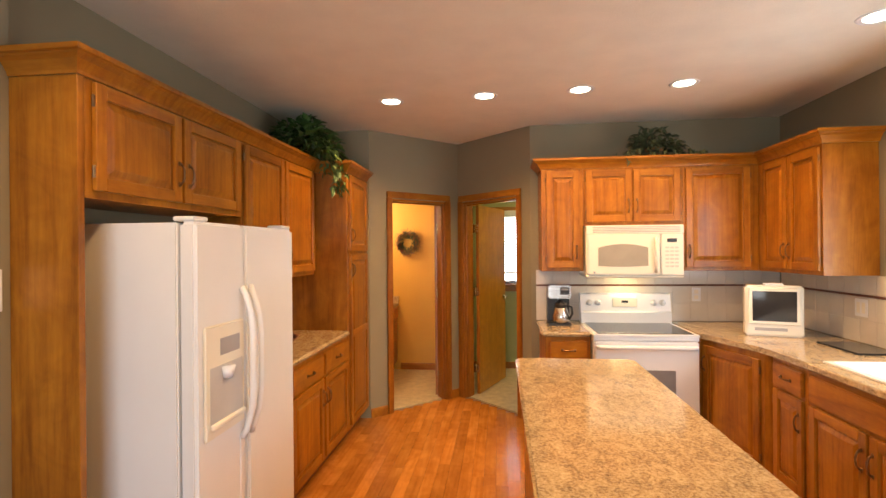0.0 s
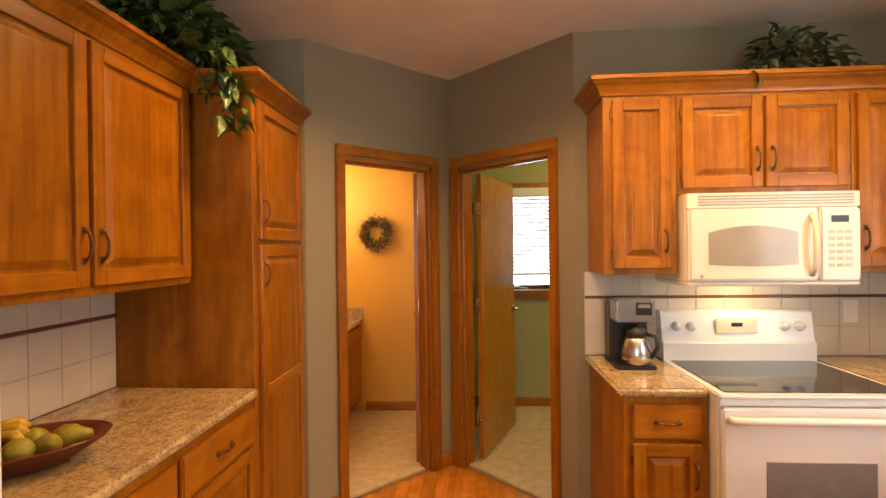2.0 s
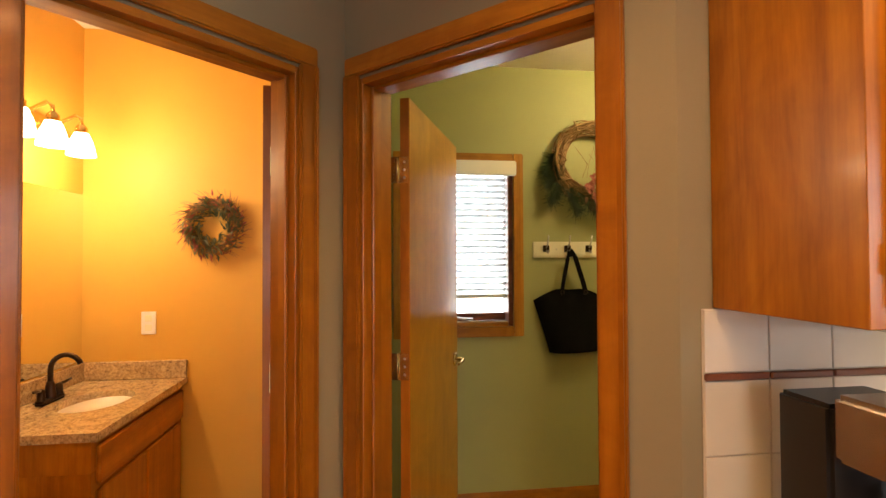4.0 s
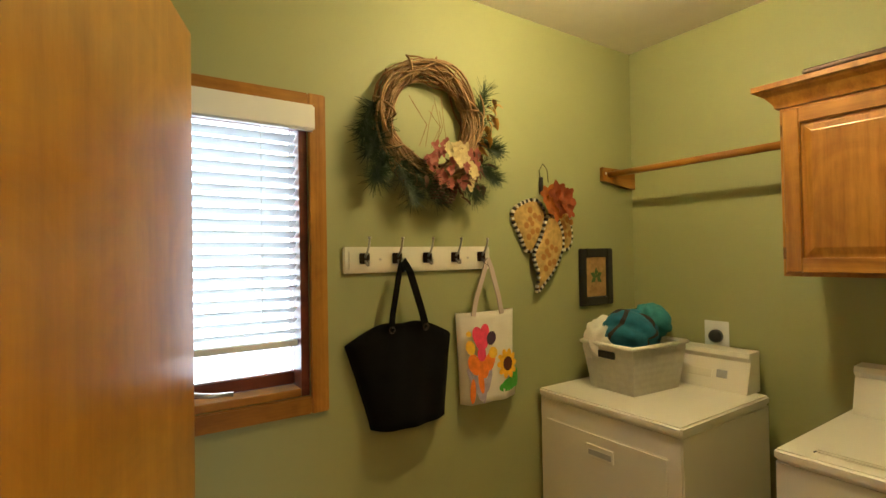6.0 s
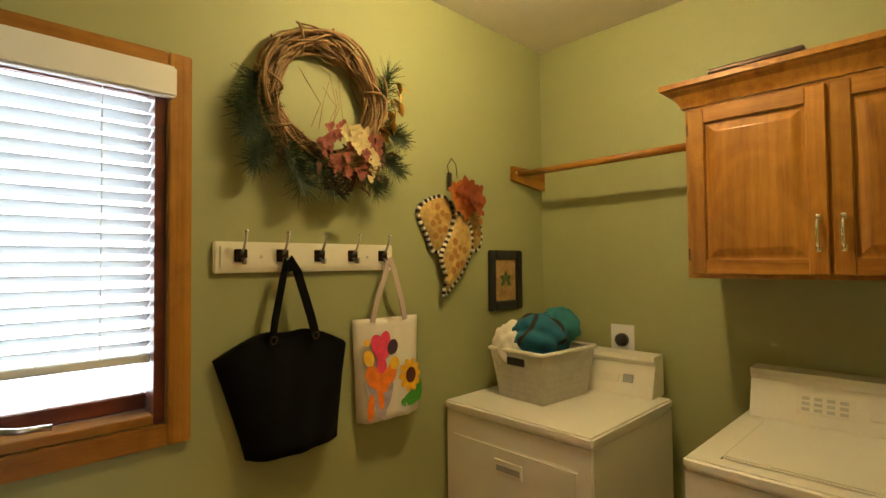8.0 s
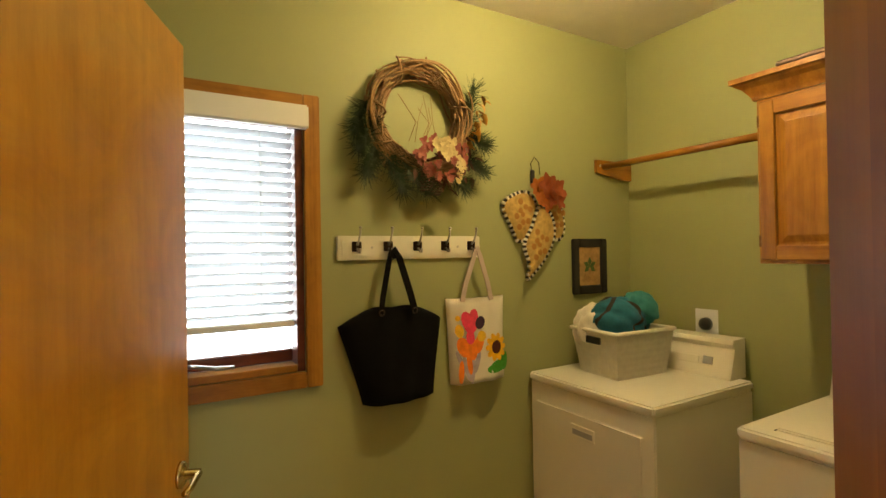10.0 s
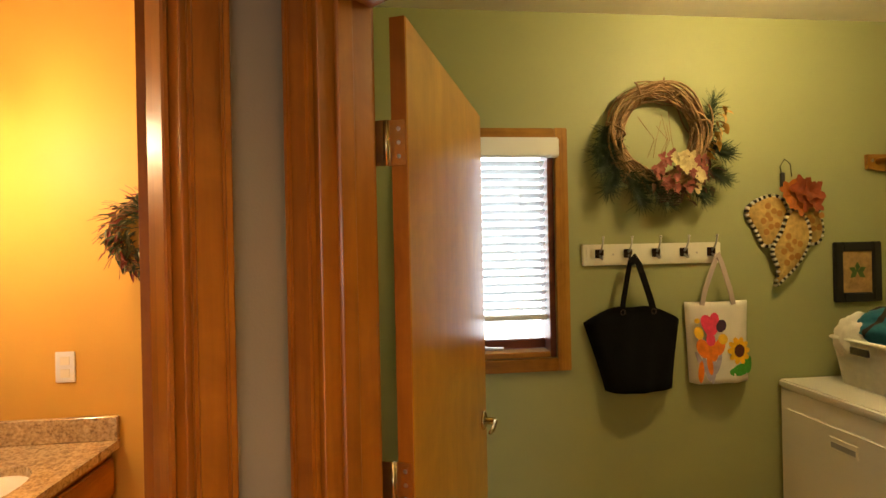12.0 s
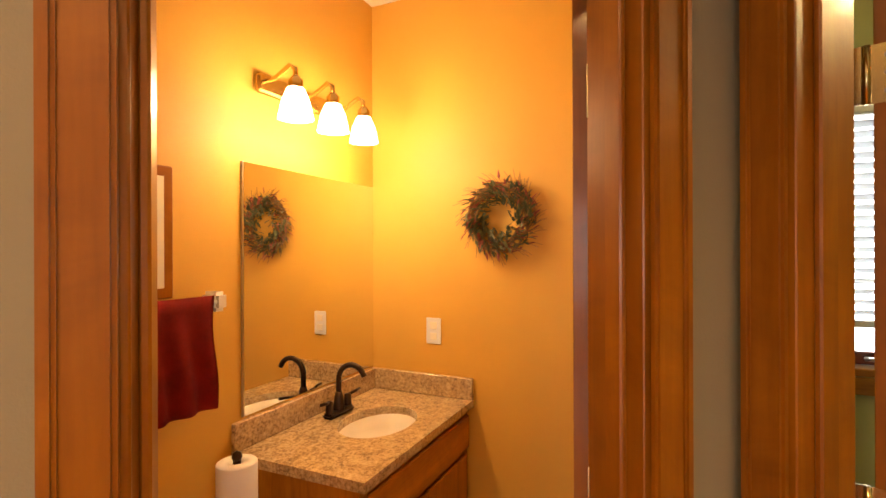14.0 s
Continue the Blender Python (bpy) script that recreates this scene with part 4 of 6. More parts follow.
def trail(pts, spread):
    def place_of(rng):
        i = rng.randrange(len(pts) - 1)
        p = Vector(pts[i]).lerp(Vector(pts[i + 1]), rng.random())
        return p + Vector((rng.gauss(0, spread), rng.gauss(0, spread), rng.gauss(0, spread))), (0.5, rng.uniform(-0.5, 0.5), -0.5)
    return place_of


pl = thing("ivy_plant", (-1.72, 3.74, 2.285), "bushy green ivy trailing over the cabinet crown", "plant")
part("pot", lathe([(0, 0), (0.07, 0), (0.09, 0.10), (0.084, 0.10), (0.07, 0.08), (0, 0.08)], 20), TWIG, pl, "wicker pot", True)
part("foliage", leaf_cloud(620, heap(0.05, 0.0, 0.03, 0.27, 0.45, 0.32), 0.09, 3), LEAF, pl, "", True)
part("trailing_vine", leaf_cloud(110, trail([(0.15, -0.1, 0.12), (0.29, -0.16, 0.07), (0.36, -0.15, -0.05), (0.375, -0.14, -0.24)], 0.03), 0.075, 4), LEAF, pl, "", True)
part("trailing_vine", leaf_cloud(60, trail([(0.10, -0.18, 0.08), (0.24, -0.10, 0.0), (0.27, -0.04, -0.07)], 0.03), 0.06, 5), LEAF, pl, "", True)
part("trailing_vine", leaf_cloud(40, trail([(0.2, 0.3, 0.1), (0.33, 0.55, 0.02), (0.38, 0.70, 0.0)], 0.03), 0.055, 6), LEAF, pl, "", True)
pl = thing("ivy_plant", (1.22, 4.12, 2.306), "greyish variegated ivy in a pot on top of the cabinets", "plant")
part("pot", lathe([(0, 0), (0.06, 0), (0.08, 0.09), (0.074, 0.09), (0.06, 0.07), (0, 0.07)], 20), TWIG, pl, "brown pot", True)
part("foliage", leaf_cloud(300, heap(0, -0.02, 0.03, 0.22, 0.12, 0.22), 0.068, 8), LEAF2, pl, "", True)
part("trailing_vine", leaf_cloud(60, trail([(0.15, -0.06, 0.05), (0.3, -0.08, 0.03), (0.42, -0.08, 0.02)], 0.02), 0.05, 9), LEAF2, pl, "", True)
part("trailing_vine", leaf_cloud(50, trail([(-0.15, -0.08, 0.06), (-0.25, -0.14, 0.03), (-0.3, -0.15, 0.0)], 0.02), 0.06, 10), LEAF2, pl, "", True)

# ---- laundry ----
w = thing("window_laundry", (0, LYN, 0), "oak-cased laundry window with a white blind", "window")
w["kind"] = "structure"
WX0, WX1, WZ0, WZ1 = -0.25, 0.41, 1.066, 2.045
for x in (WX0 - 0.062, WX1):
    part("casing", box(x, -0.020, WZ0 - 0.06, x + 0.062, -0.002, WZ1 + 0.062, 0.004, seg=2), LIGHT_OAK, w)
for z in (WZ0 - 0.06, WZ1):
    part("casing", box(WX0 + 0.0005, -0.0195, z, WX1 - 0.0005, -0.002, z + 0.061, 0.004, seg=2), LIGHT_OAK_X, w)
# the right jamb's shade beside the bright pane is put in as darker wood
for x in (WX0, WX1 - 0.03):
    part("jamb", box(x + 0.001, 0.0, WZ0 + 0.001, x + 0.029, 0.12, WZ1 - 0.001), DARK_RED_WOOD if x > 0 else LIGHT_OAK, w)
part("sill", box(WX0 + 0.03, -0.004, WZ0 + 0.001, WX1 - 0.03, 0.12, WZ0 + 0.028, 0.003), LIGHT_OAK_X, w)
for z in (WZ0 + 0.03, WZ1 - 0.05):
    part("sash", box(WX0 + 0.03, 0.07, z, WX1 - 0.03, 0.10, z + 0.045, 0.004), DARK_RED_WOOD, w, "dark window sash")
part("pane", box(WX0 + 0.03, 0.083, WZ0 + 0.075, WX1 - 0.03, 0.087, WZ1 - 0.05), GLASS, w).visible_shadow = False
part("crank", tube([(0.02, 0.05, WZ0 + 0.055), (0.04, 0.01, WZ0 + 0.06), (0.10, -0.005, WZ0 + 0.05), (0.16, -0.01, WZ0 + 0.048)], 0.008, 8), NICKEL, w, "metal window crank", True)
setting("backdrop", box(-3, LYN + 2.2, -1, 4, LYN + 2.22, 5), SKY_GLOW, "bright overcast daylight outside the laundry window")
bl = thing("window_blind", (0, LYN - 0.0, 0), "white slatted blind lowered almost to the sill", "blind")
part("valance", box(WX0 - 0.01, -0.055, WZ1 - 0.075, WX1 + 0.012, -0.022, WZ1 + 0.012, 0.006, seg=2), BLIND, bl)
SLAT = mesh_of("slat", box(WX0 + 0.032, -0.022, -0.0015, WX1 - 0.032, 0.022, 0.0015, 0.001), SLAT_MAT)
nsl = 19
for i in range(nsl):
    sl = new("slat", SLAT)
    sl.parent = bl
    sl.matrix_basis = pose(0, 0.042, 1.285 + (WZ1 - 0.09 - 1.285) * i / (nsl - 1), -24, 0, 0)
part("bottom_rail", box(WX0 + 0.032, 0.02, 1.235, WX1 - 0.032, 0.064, 1.258, 0.004), BLIND, bl)
for x in (-0.1, 0.26):
    part("ladder_cord", tube([(x, 0.018, 1.25), (x, 0.018, WZ1 - 0.06)], 0.0014, 5), BLIND, bl)

# hook rail
rl = thing("coat_hook_rail", (0.534, LYN, 1.478), "cream coat rail with five metal hooks", "coat rack")
part("board", box(0, -0.016, 0, 0.674, -0.0015, 0.097, 0.004, seg=2), CREAM, rl)
part("raised_field", box(0.016, -0.021, 0.014, 0.658, -0.0155, 0.083, 0.004, seg=2), CREAM, rl)
HOOKX = [0.077 + i * 0.1355 for i in range(5)]
for x in HOOKX:
    hk = part("hook", box(x - 0.020, -0.030, 0.034, x + 0.020, -0.0212, 0.074, 0.003), BRONZE, rl, "dark bronze double hook")
    part("upper_prong", tube([(x, -0.030, 0.06), (x, -0.048, 0.075), (x, -0.066, 0.105), (x, -0.070, 0.125)], 0.0042, 8), NICKEL, hk, "", True)
    part("lower_prong", tube([(x, -0.030, 0.045), (x, -0.050, 0.030), (x, -0.062, 0.030), (x, -0.064, 0.046)], 0.0045, 8), NICKEL, hk, "", True)
    part("knob_tip", lathe([(0, 0.008), (0.0065, 0.006), (0.0065, 0.001), (0, -0.001)], 10, at=(x, -0.070, 0.125)), NICKEL, hk, "", True)
for x in (0.143, 0.55):
    part("screw", lathe([(0, -0.0), (0.005, 0), (0.005, 0.002), (0, 0.002)], 10), NICKEL, rl).matrix_basis = pose(x, -0.021, 0.05, 90, 0, 0)


def strap(pts, w, t, bm=None):
    """A flat band along points in a plane of constant y, w wide."""
    bm = bm or bmesh.new()
    pts = [Vector(p) for p in pts]
    rows_ = []
    for i, p in enumerate(pts):
        dd_ = (pts[min(i + 1, len(pts) - 1)] - pts[max(i - 1, 0)]).normalized()
        s = Vector((dd_.z, 0, -dd_.x)).normalized() * w / 2
        o = Vector((0, t / 2, 0))
        rows_.append([bm.verts.new(p + a) for a in (s + o, -s + o, -s - o, s - o)])
    for a, b in zip(rows_, rows_[1:]):
        for j in range(4):
            bm.faces.new((a[j], a[(j + 1) % 4], b[(j + 1) % 4], b[j]))
    bm.faces.new(rows_[0])
    bm.faces.new(rows_[-1])
    return bm


def bag_body(outline, bulge, y0, seed, nx=16, nz=14):
    """A soft bag from its left and right edges by height: front swells, back lies flat."""
    rng = random.Random(seed)
    bm = bmesh.new()
    front, back = [], []
    ph = [rng.uniform(0, 6) for _ in range(4)]
    for j in range(nz + 1):
        v = j / nz
        fr, bk_ = [], []
        for i in range(nx + 1):
            u = i / nx
            x, z = outline(u, v)
            sw = bulge * (1 - (2 * u - 1) ** 4) ** 0.5 * (0.45 + 0.55 * (1 - v))
            fold = 0.006 * math.sin(9 * u + ph[0] + 2 * v) + 0.004 * math.sin(21 * u - 5 * v + ph[1])
            fr.append(bm.verts.new((x, y0 - sw - fold * (1 if 0 < u < 1 else 0), z)))
            bk_.append(bm.verts.new((x, y0 + 0.004, z)))
        front.append(fr)
        back.append(bk_)
    for j in range(nz):
        for i in range(nx):
            bm.faces.new((front[j][i], front[j][i + 1], front[j + 1][i + 1], front[j + 1][i]))
            bm.faces.new((back[j][i], back[j + 1][i], back[j + 1][i + 1], back[j][i + 1]))
    edge_f = [front[0][i] for i in range(nx + 1)] + [front[j][nx] for j in range(1, nz + 1)] + [front[nz][i] for i in range(nx - 1, -1, -1)] + [front[j][0] for j in range(nz - 1, 0, -1)]
    edge_b = [back[0][i] for i in range(nx + 1)] + [back[j][nx] for j in range(1, nz + 1)] + [back[nz][i] for i in range(nx - 1, -1, -1)] + [back[j][0] for j in range(nz - 1, 0, -1)]
    n = len(edge_f)
    for i in range(n):
        bm.faces.new((edge_f[i], edge_b[i], edge_b[(i + 1) % n], edge_f[(i + 1) % n]))
    return bm


hx2, hx5 = 0.534 + HOOKX[1], 0.534 + HOOKX[4]
HZ, HY = 1.478 + 0.034, LYN - 0.062


def black_outline(u, v):
    x0, x1 = 0.628 - 0.098 * v ** 1.1, 0.945 + 0.045 * v
    z = 0.905 + (1.305 - 0.905) * v
    dip = -0.085 * v * abs(2 * u - 1) ** 1.6 - 0.022 * v * math.exp(-((u - 0.5) / 0.12) ** 2)
    return x0 + (x1 - x0) * u, z + dip + 0.012 * u * (1 - v)


bag = thing("black_handbag", (0, 0, 0), "large soft black canvas handbag hanging from a hook", "bag")
part("bag_body", bag_body(black_outline, 0.075, LYN - 0.02, 5), CLOTH_BLACK, bag, "", True)
part("handle", strap([(0.69, LYN - 0.075, 1.275), (0.70, LYN - 0.07, 1.33), (hx2 - 0.016, HY, HZ - 0.05), (hx2 - 0.004, HY, HZ + 0.002), (hx2 + 0.012, HY, HZ - 0.03)], 0.022, 0.006), CLOTH_BLACK, bag)
part("handle", strap([(0.835, LYN - 0.078, 1.275), (0.82, LYN - 0.072, 1.34), (hx2 + 0.03, HY - 0.004, HZ - 0.03), (hx2 + 0.008, HY - 0.004, HZ + 0.006), (hx2 - 0.01, HY - 0.004, HZ - 0.02)], 0.028, 0.006), CLOTH_BLACK, bag)
for x in (0.69, 0.835):
    part("ring", tube(arc((x, LYN - 0.082, 1.27), 0.011, 0, 360, 14), 0.0025, 6), BRONZE, bag, "metal strap ring", True)


def tote_outline(u, v):
    return 1.018 + 0.018 * (1 - v) + (0.312 - 0.03 * (1 - v)) * u, 0.925 + 0.375 * v + 0.01 * u * (1 - v) - 0.004 * math.sin(math.pi * u) * v


tote = thing("flowered_tote_bag", (0, 0, 0), "white cotton tote printed with bright flowers, hanging from a hook", "bag")
TB = 0.06
part("bag_body", bag_body(tote_outline, TB, LYN - 0.02, 7), TOTE, tote, "", True)
HANDLE = plain("faded_lilac_cotton", (0.52, 0.42, 0.40), 0.85)
part("handle", strap([(1.085, LYN - 0.05, 1.285), (1.10, LYN - 0.055, 1.36), (hx5 - 0.01, HY, HZ - 0.03), (hx5, HY, HZ + 0.004), (hx5 + 0.01, HY, HZ - 0.02)], 0.022, 0.004), HANDLE, tote)
part("handle", strap([(1.24, LYN - 0.05, 1.285), (1.22, LYN - 0.055, 1.36), (hx5 + 0.02, HY - 0.005, HZ - 0.03), (hx5 + 0.004, HY - 0.005, HZ + 0.008), (hx5 - 0.01, HY - 0.005, HZ - 0.01)], 0.022, 0.004), HANDLE, tote)


def blot(parent, name, c, shapes, lift):
    """A printed patch: flat petals lying on the front of the tote, each an ellipse (x, z, rx, rz, turn)."""
    bm = bmesh.new()
    for x, z, rx, rz, turn in shapes:
        a = radians(turn)
        vs = []
        for i in range(14):
            q = 2 * math.pi * i / 14
            dx, dz = rx * math.cos(q), rz * math.sin(q)
            xx, zz = x + dx * math.cos(a) - dz * math.sin(a), z + dx * math.sin(a) + dz * math.cos(a)
            u = min(0.97, max(0.03, (xx - 1.02) / 0.31))
            v = (zz - 0.925) / 0.375
            yy = LYN - 0.02 - TB * (1 - (2 * u - 1) ** 4) ** 0.5 * (0.45 + 0.55 * (1 - v)) - 0.0075 - lift
            vs.append(bm.verts.new((xx, yy, zz)))
        bm.faces.new(vs)
    return part(name, bm, dye(name + "_dye", c), parent, "printed flower")


blot(tote, "lilac_stem", (0.42, 0.36, 0.46), [(1.085, 1.0, 0.012, 0.06, 12), (1.115, 0.99, 0.012, 0.06, -8), (1.14, 1.02, 0.012, 0.05, -20), (1.06, 1.03, 0.01, 0.05, 20)], 0.0)
blot(tote, "orange_flower", (0.80, 0.20, 0.02), [(1.075, 1.09, 0.028, 0.045, 15), (1.12, 1.08, 0.025, 0.05, 0), (1.155, 1.10, 0.024, 0.045, -20), (1.06, 0.985, 0.012, 0.05, -5), (1.10, 1.02, 0.014, 0.05, 5)], 0.001)
blot(tote, "yellow_blossom", (0.85, 0.50, 0.04), [(1.06, 1.16, 0.02, 0.03, 10), (1.17, 1.13, 0.024, 0.024, 0), (1.055, 1.215, 0.012, 0.012, 0)], 0.002)
blot(tote, "pink_tulip", (0.75, 0.05, 0.12), [(1.10, 1.20, 0.028, 0.045, 20), (1.13, 1.205, 0.026, 0.048, -12), (1.115, 1.185, 0.034, 0.04, 0), (1.11, 1.13, 0.022, 0.03, 0)], 0.003)
blot(tote, "plum_petal", (0.05, 0.02, 0.05), [(1.165, 1.19, 0.024, 0.03, -30)], 0.0035)
blot(tote, "sunflower_leaf", (0.05, 0.30, 0.03), [(1.25, 0.99, 0.05, 0.026, 15), (1.29, 1.01, 0.028, 0.04, -20), (1.22, 0.98, 0.03, 0.018, 0)], 0.002)
blot(tote, "sunflower_petals", (0.85, 0.45, 0.02), [(1.245 + 0.036 * math.cos(q), 1.075 + 0.04 * math.sin(q), 0.024, 0.014, math.degrees(q)) for q in [i * 0.628 for i in range(10)]], 0.003)
blot(tote, "sunflower_heart", (0.09, 0.02, 0.008), [(1.245, 1.075, 0.026, 0.03, -20)], 0.005)

# grapevine wreath
wr = thing("grapevine_wreath", (0.893, LYN, 2.062), "large grapevine wreath with pine sprigs and silk flowers", "wreath")
rng = random.Random(11)
bm = bmesh.new()
for i in range(84):
    a0, span = rng.uniform(0, 2 * math.pi), rng.uniform(2.0, 4.5)
    r0, amp = rng.uniform(0.168, 0.242), rng.uniform(0.006, 0.022)
    y0, ph, fr = rng.uniform(-0.075, -0.02), rng.uniform(0, 6), rng.choice((3, 4, 5))
    pts = []
    for j in range(22):
        a = a0 + span * j / 21
        rr = r0 + amp * math.sin(fr * a + ph)
        pts.append((rr * math.cos(a), y0 + 0.02 * math.sin(fr * a * 0.7 + ph), rr * 1.03 * math.sin(a)))
    tube(pts, rng.uniform(0.003, 0.0062), 5, bm, 0.7)
part("vine_ring", bm, TWIG, wr, "twisted brown vine", True)
for i, a in enumerate((0.2, 1.0, 2.0, 2.9, 3.6)):
    pts = [((0.208 + 0.047 * math.cos(q)) * math.cos(a + 0.07 * q), -0.048 - 0.042 * math.sin(q), (0.208 + 0.047 * math.cos(q)) * 1.06 * math.sin(a + 0.07 * q)) for q in [k_i * 0.7 for k_i in range(10)]]
    part("binding_vine", tube(pts, 0.0045, 6), TWIG, wr, "", True)


def pine(n, spots, length, seed):
    r_ = random.Random(seed)
    bm_ = bmesh.new()
    for _ in range(n):
        p0, p1 = r_.choice(spots)
        t = r_.random()
        p = Vector(p0).lerp(Vector(p1), t)
        ax = (Vector(p1) - Vector(p0)).normalized()
        d_ = (ax * 0.8 + Vector((r_.uniform(-1, 1), r_.uniform(-1, 0.2), r_.uniform(-1, 1)))).normalized() * length * r_.uniform(0.6, 1.2)
        s = d_.cross(Vector((0, 1, 0.2))).normalized() * 0.0016
        vs = [bm_.verts.new(q) for q in (p - s, p + s, p + d_ + s * 0.3, p + d_ - s * 0.3)]
        bm_.faces.new(vs)
    return bm_


part("pine_sprig", pine(2400, [((-0.20, -0.05, -0.02), (-0.27, -0.05, -0.14)), ((-0.20, -0.05, -0.12), (-0.25, -0.06, -0.24)), ((-0.16, -0.06, -0.16), (-0.10, -0.07, -0.30)), ((-0.10, -0.06, -0.18), (0.02, -0.07, -0.30)), ((-0.24, -0.03, 0.05), (-0.28, -0.03, -0.08))], 0.07, 21), PINE, wr, "dark green pine needles")
part("pine_sprig", pine(1200, [((0.20, -0.05, -0.10), (0.26, -0.06, 0.16)), ((0.24, -0.05, -0.05), (0.32, -0.06, -0.08)), ((0.22, -0.05, -0.14), (0.30, -0.06, -0.2)), ((0.12, -0.06, -0.2), (0.20, -0.07, -0.28))], 0.065, 22), PINE, wr, "dark green pine needles")


def blossom(parent, x, y, z, size, petals, material, seed, name="silk_flower"):
    r_ = random.Random(seed)
    bm_ = bmesh.new()
    for i in range(petals):
        a = 2 * math.pi * i / petals + r_.uniform(-0.3, 0.3)
        lay = 0.5 + 0.5 * ((i % 3) / 2)
        d_ = Vector((math.cos(a), -0.35 - 0.5 * (1 - lay), math.sin(a))).normalized()
        s = d_.cross(Vector((0, 1, 0))).normalized()
        L, W = size * lay * r_.uniform(0.85, 1.15), size * 0.55 * r_.uniform(0.8, 1.2)
        c0 = Vector((x, y, z))
        ring = [c0 + d_ * L * t + s * W * w_ + Vector((0, -0.25 * size * b_i, 0)) for t, w_, b_i in ((0, 0, 0), (0.35, 0.42, 0.25), (0.75, 0.5, 0.1), (1.0, 0.12, -0.15), (0.97, -0.15, -0.15), (0.72, -0.5, 0.1), (0.33, -0.42, 0.25))]
        mid = bm_.verts.new(c0 + d_ * L * 0.6 + Vector((0, 0.03 * size, 0)))
        vs = [bm_.verts.new(q) for q in ring]
        for j in range(7):
            bm_.faces.new((mid, vs[j], vs[(j + 1) % 7]))
    return part(name, bm_, material, parent, "", True)


# a full bunch: cream at its heart and top, rose round it
fl = random.Random(44)
for i in range(46):
    a, q = fl.uniform(0, 6.283), math.sqrt(fl.random())
    x, z = 0.075 + 0.125 * q * math.cos(a), -0.165 + 0.095 * q * math.sin(a)
    cream = math.hypot(x - 0.08, z + 0.115) < 0.05 or fl.random() < 0.16
    blossom(wr, x, -0.085 - 0.045 * (1 - q) - fl.uniform(0, 0.02), z, fl.uniform(0.022, 0.036), 11, IVORY if cream else ROSE, 30 + i)
part("bunch_leaves", leaf_cloud(70, trail([(-0.04, -0.08, -0.20), (0.06, -0.09, -0.24), (0.17, -0.09, -0.19), (0.2, -0.08, -0.1)], 0.03), 0.05, 77, 0.2, 0.4), RUST_LEAF, wr, "dry brown leaves", True)
part("amber_leaves", leaf_cloud(26, trail([(0.17, -0.10, -0.12), (0.24, -0.09, -0.02), (0.28, -0.08, 0.08), (0.285, -0.08, 0.11)], 0.012), 0.05, 12, 0.2, 0.5), AMBER, wr, "amber leaf sprig", True)
CONE = plain("pine_cone", (0.07, 0.035, 0.02), 0.7, vary=0.5, scale=40)
for x, z in ((0.0, -0.285), (0.05, -0.30)):
    bm = bmesh.new()
    for lv in range(7):
        for i in range(8):
            a = 2 * math.pi * (i + 0.5 * (lv % 2)) / 8
            rr = 0.026 * math.sin(0.5 + 2.3 * lv / 7)
            p = Vector((x + rr * math.cos(a), -0.08 + rr * math.sin(a), z + 0.05 - lv * 0.011))
            box(p.x - 0.006, p.y - 0.006, p.z - 0.003, p.x + 0.006, p.y + 0.006, p.z + 0.003, 0.002, bm)
    part("pine_cone", bm, CONE, wr)
for i in range(7):
    a = rng.uniform(-0.15, 0.12)
    part("loose_tendril", tube([(a, -0.06, -0.10), (a + rng.uniform(-0.03, 0.03), -0.08, -0.02), (a + rng.uniform(-0.08, 0.06), -0.07, rng.uniform(0.02, 0.12))], 0.0012, 5), TWIG, wr)

# leaf-shaped cloth hanging
lf = thing("cloth_leaf_hanging", (1.53, LYN, 1.66), "spotted tan cloth leaves with checked edging and a rust flower", "wall hanging")


def cloth_leaf(pts, y, th, sub=4):
    """A stuffed leaf: an outline of corner points, smoothed and padded."""
    dense = []
    n = len(pts)
    for i in range(n):
        p0, p1, p2, p3 = (Vector(pts[(i + k_i) % n]) for k_i in (-1, 0, 1, 2))
        for j in range(sub):
            t = j / sub
            dense.append(0.5 * (2 * p1 + (p2 - p0) * t + (2 * p0 - 5 * p1 + 4 * p2 - p3) * t * t + (3 * p1 - p0 - 3 * p2 + p3) * t ** 3))
    c_ = sum(dense, Vector((0, 0))) / len(dense)
    bm_ = bmesh.new()
    mid = bm_.verts.new((c_.x, y - th, c_.y))
    rows_ = []
    for k_i, dy in ((0.6, 0.92), (0.9, 0.6), (1.0, 0.15), (1.0, 0.0)):
        rows_.append([bm_.verts.new((c_.x + (p.x - c_.x) * k_i, y - th * dy, c_.y + (p.y - c_.y) * k_i)) for p in dense])
    m_ = len(dense)
    for j in range(m_):
        bm_.faces.new((mid, rows_[0][j], rows_[0][(j + 1) % m_]))
        for a_, b_i in zip(rows_, rows_[1:]):
            bm_.faces.new((a_[j], b_i[j], b_i[(j + 1) % m_], a_[(j + 1) % m_]))
    bm_.faces.new(rows_[-1])
    return bm_, dense


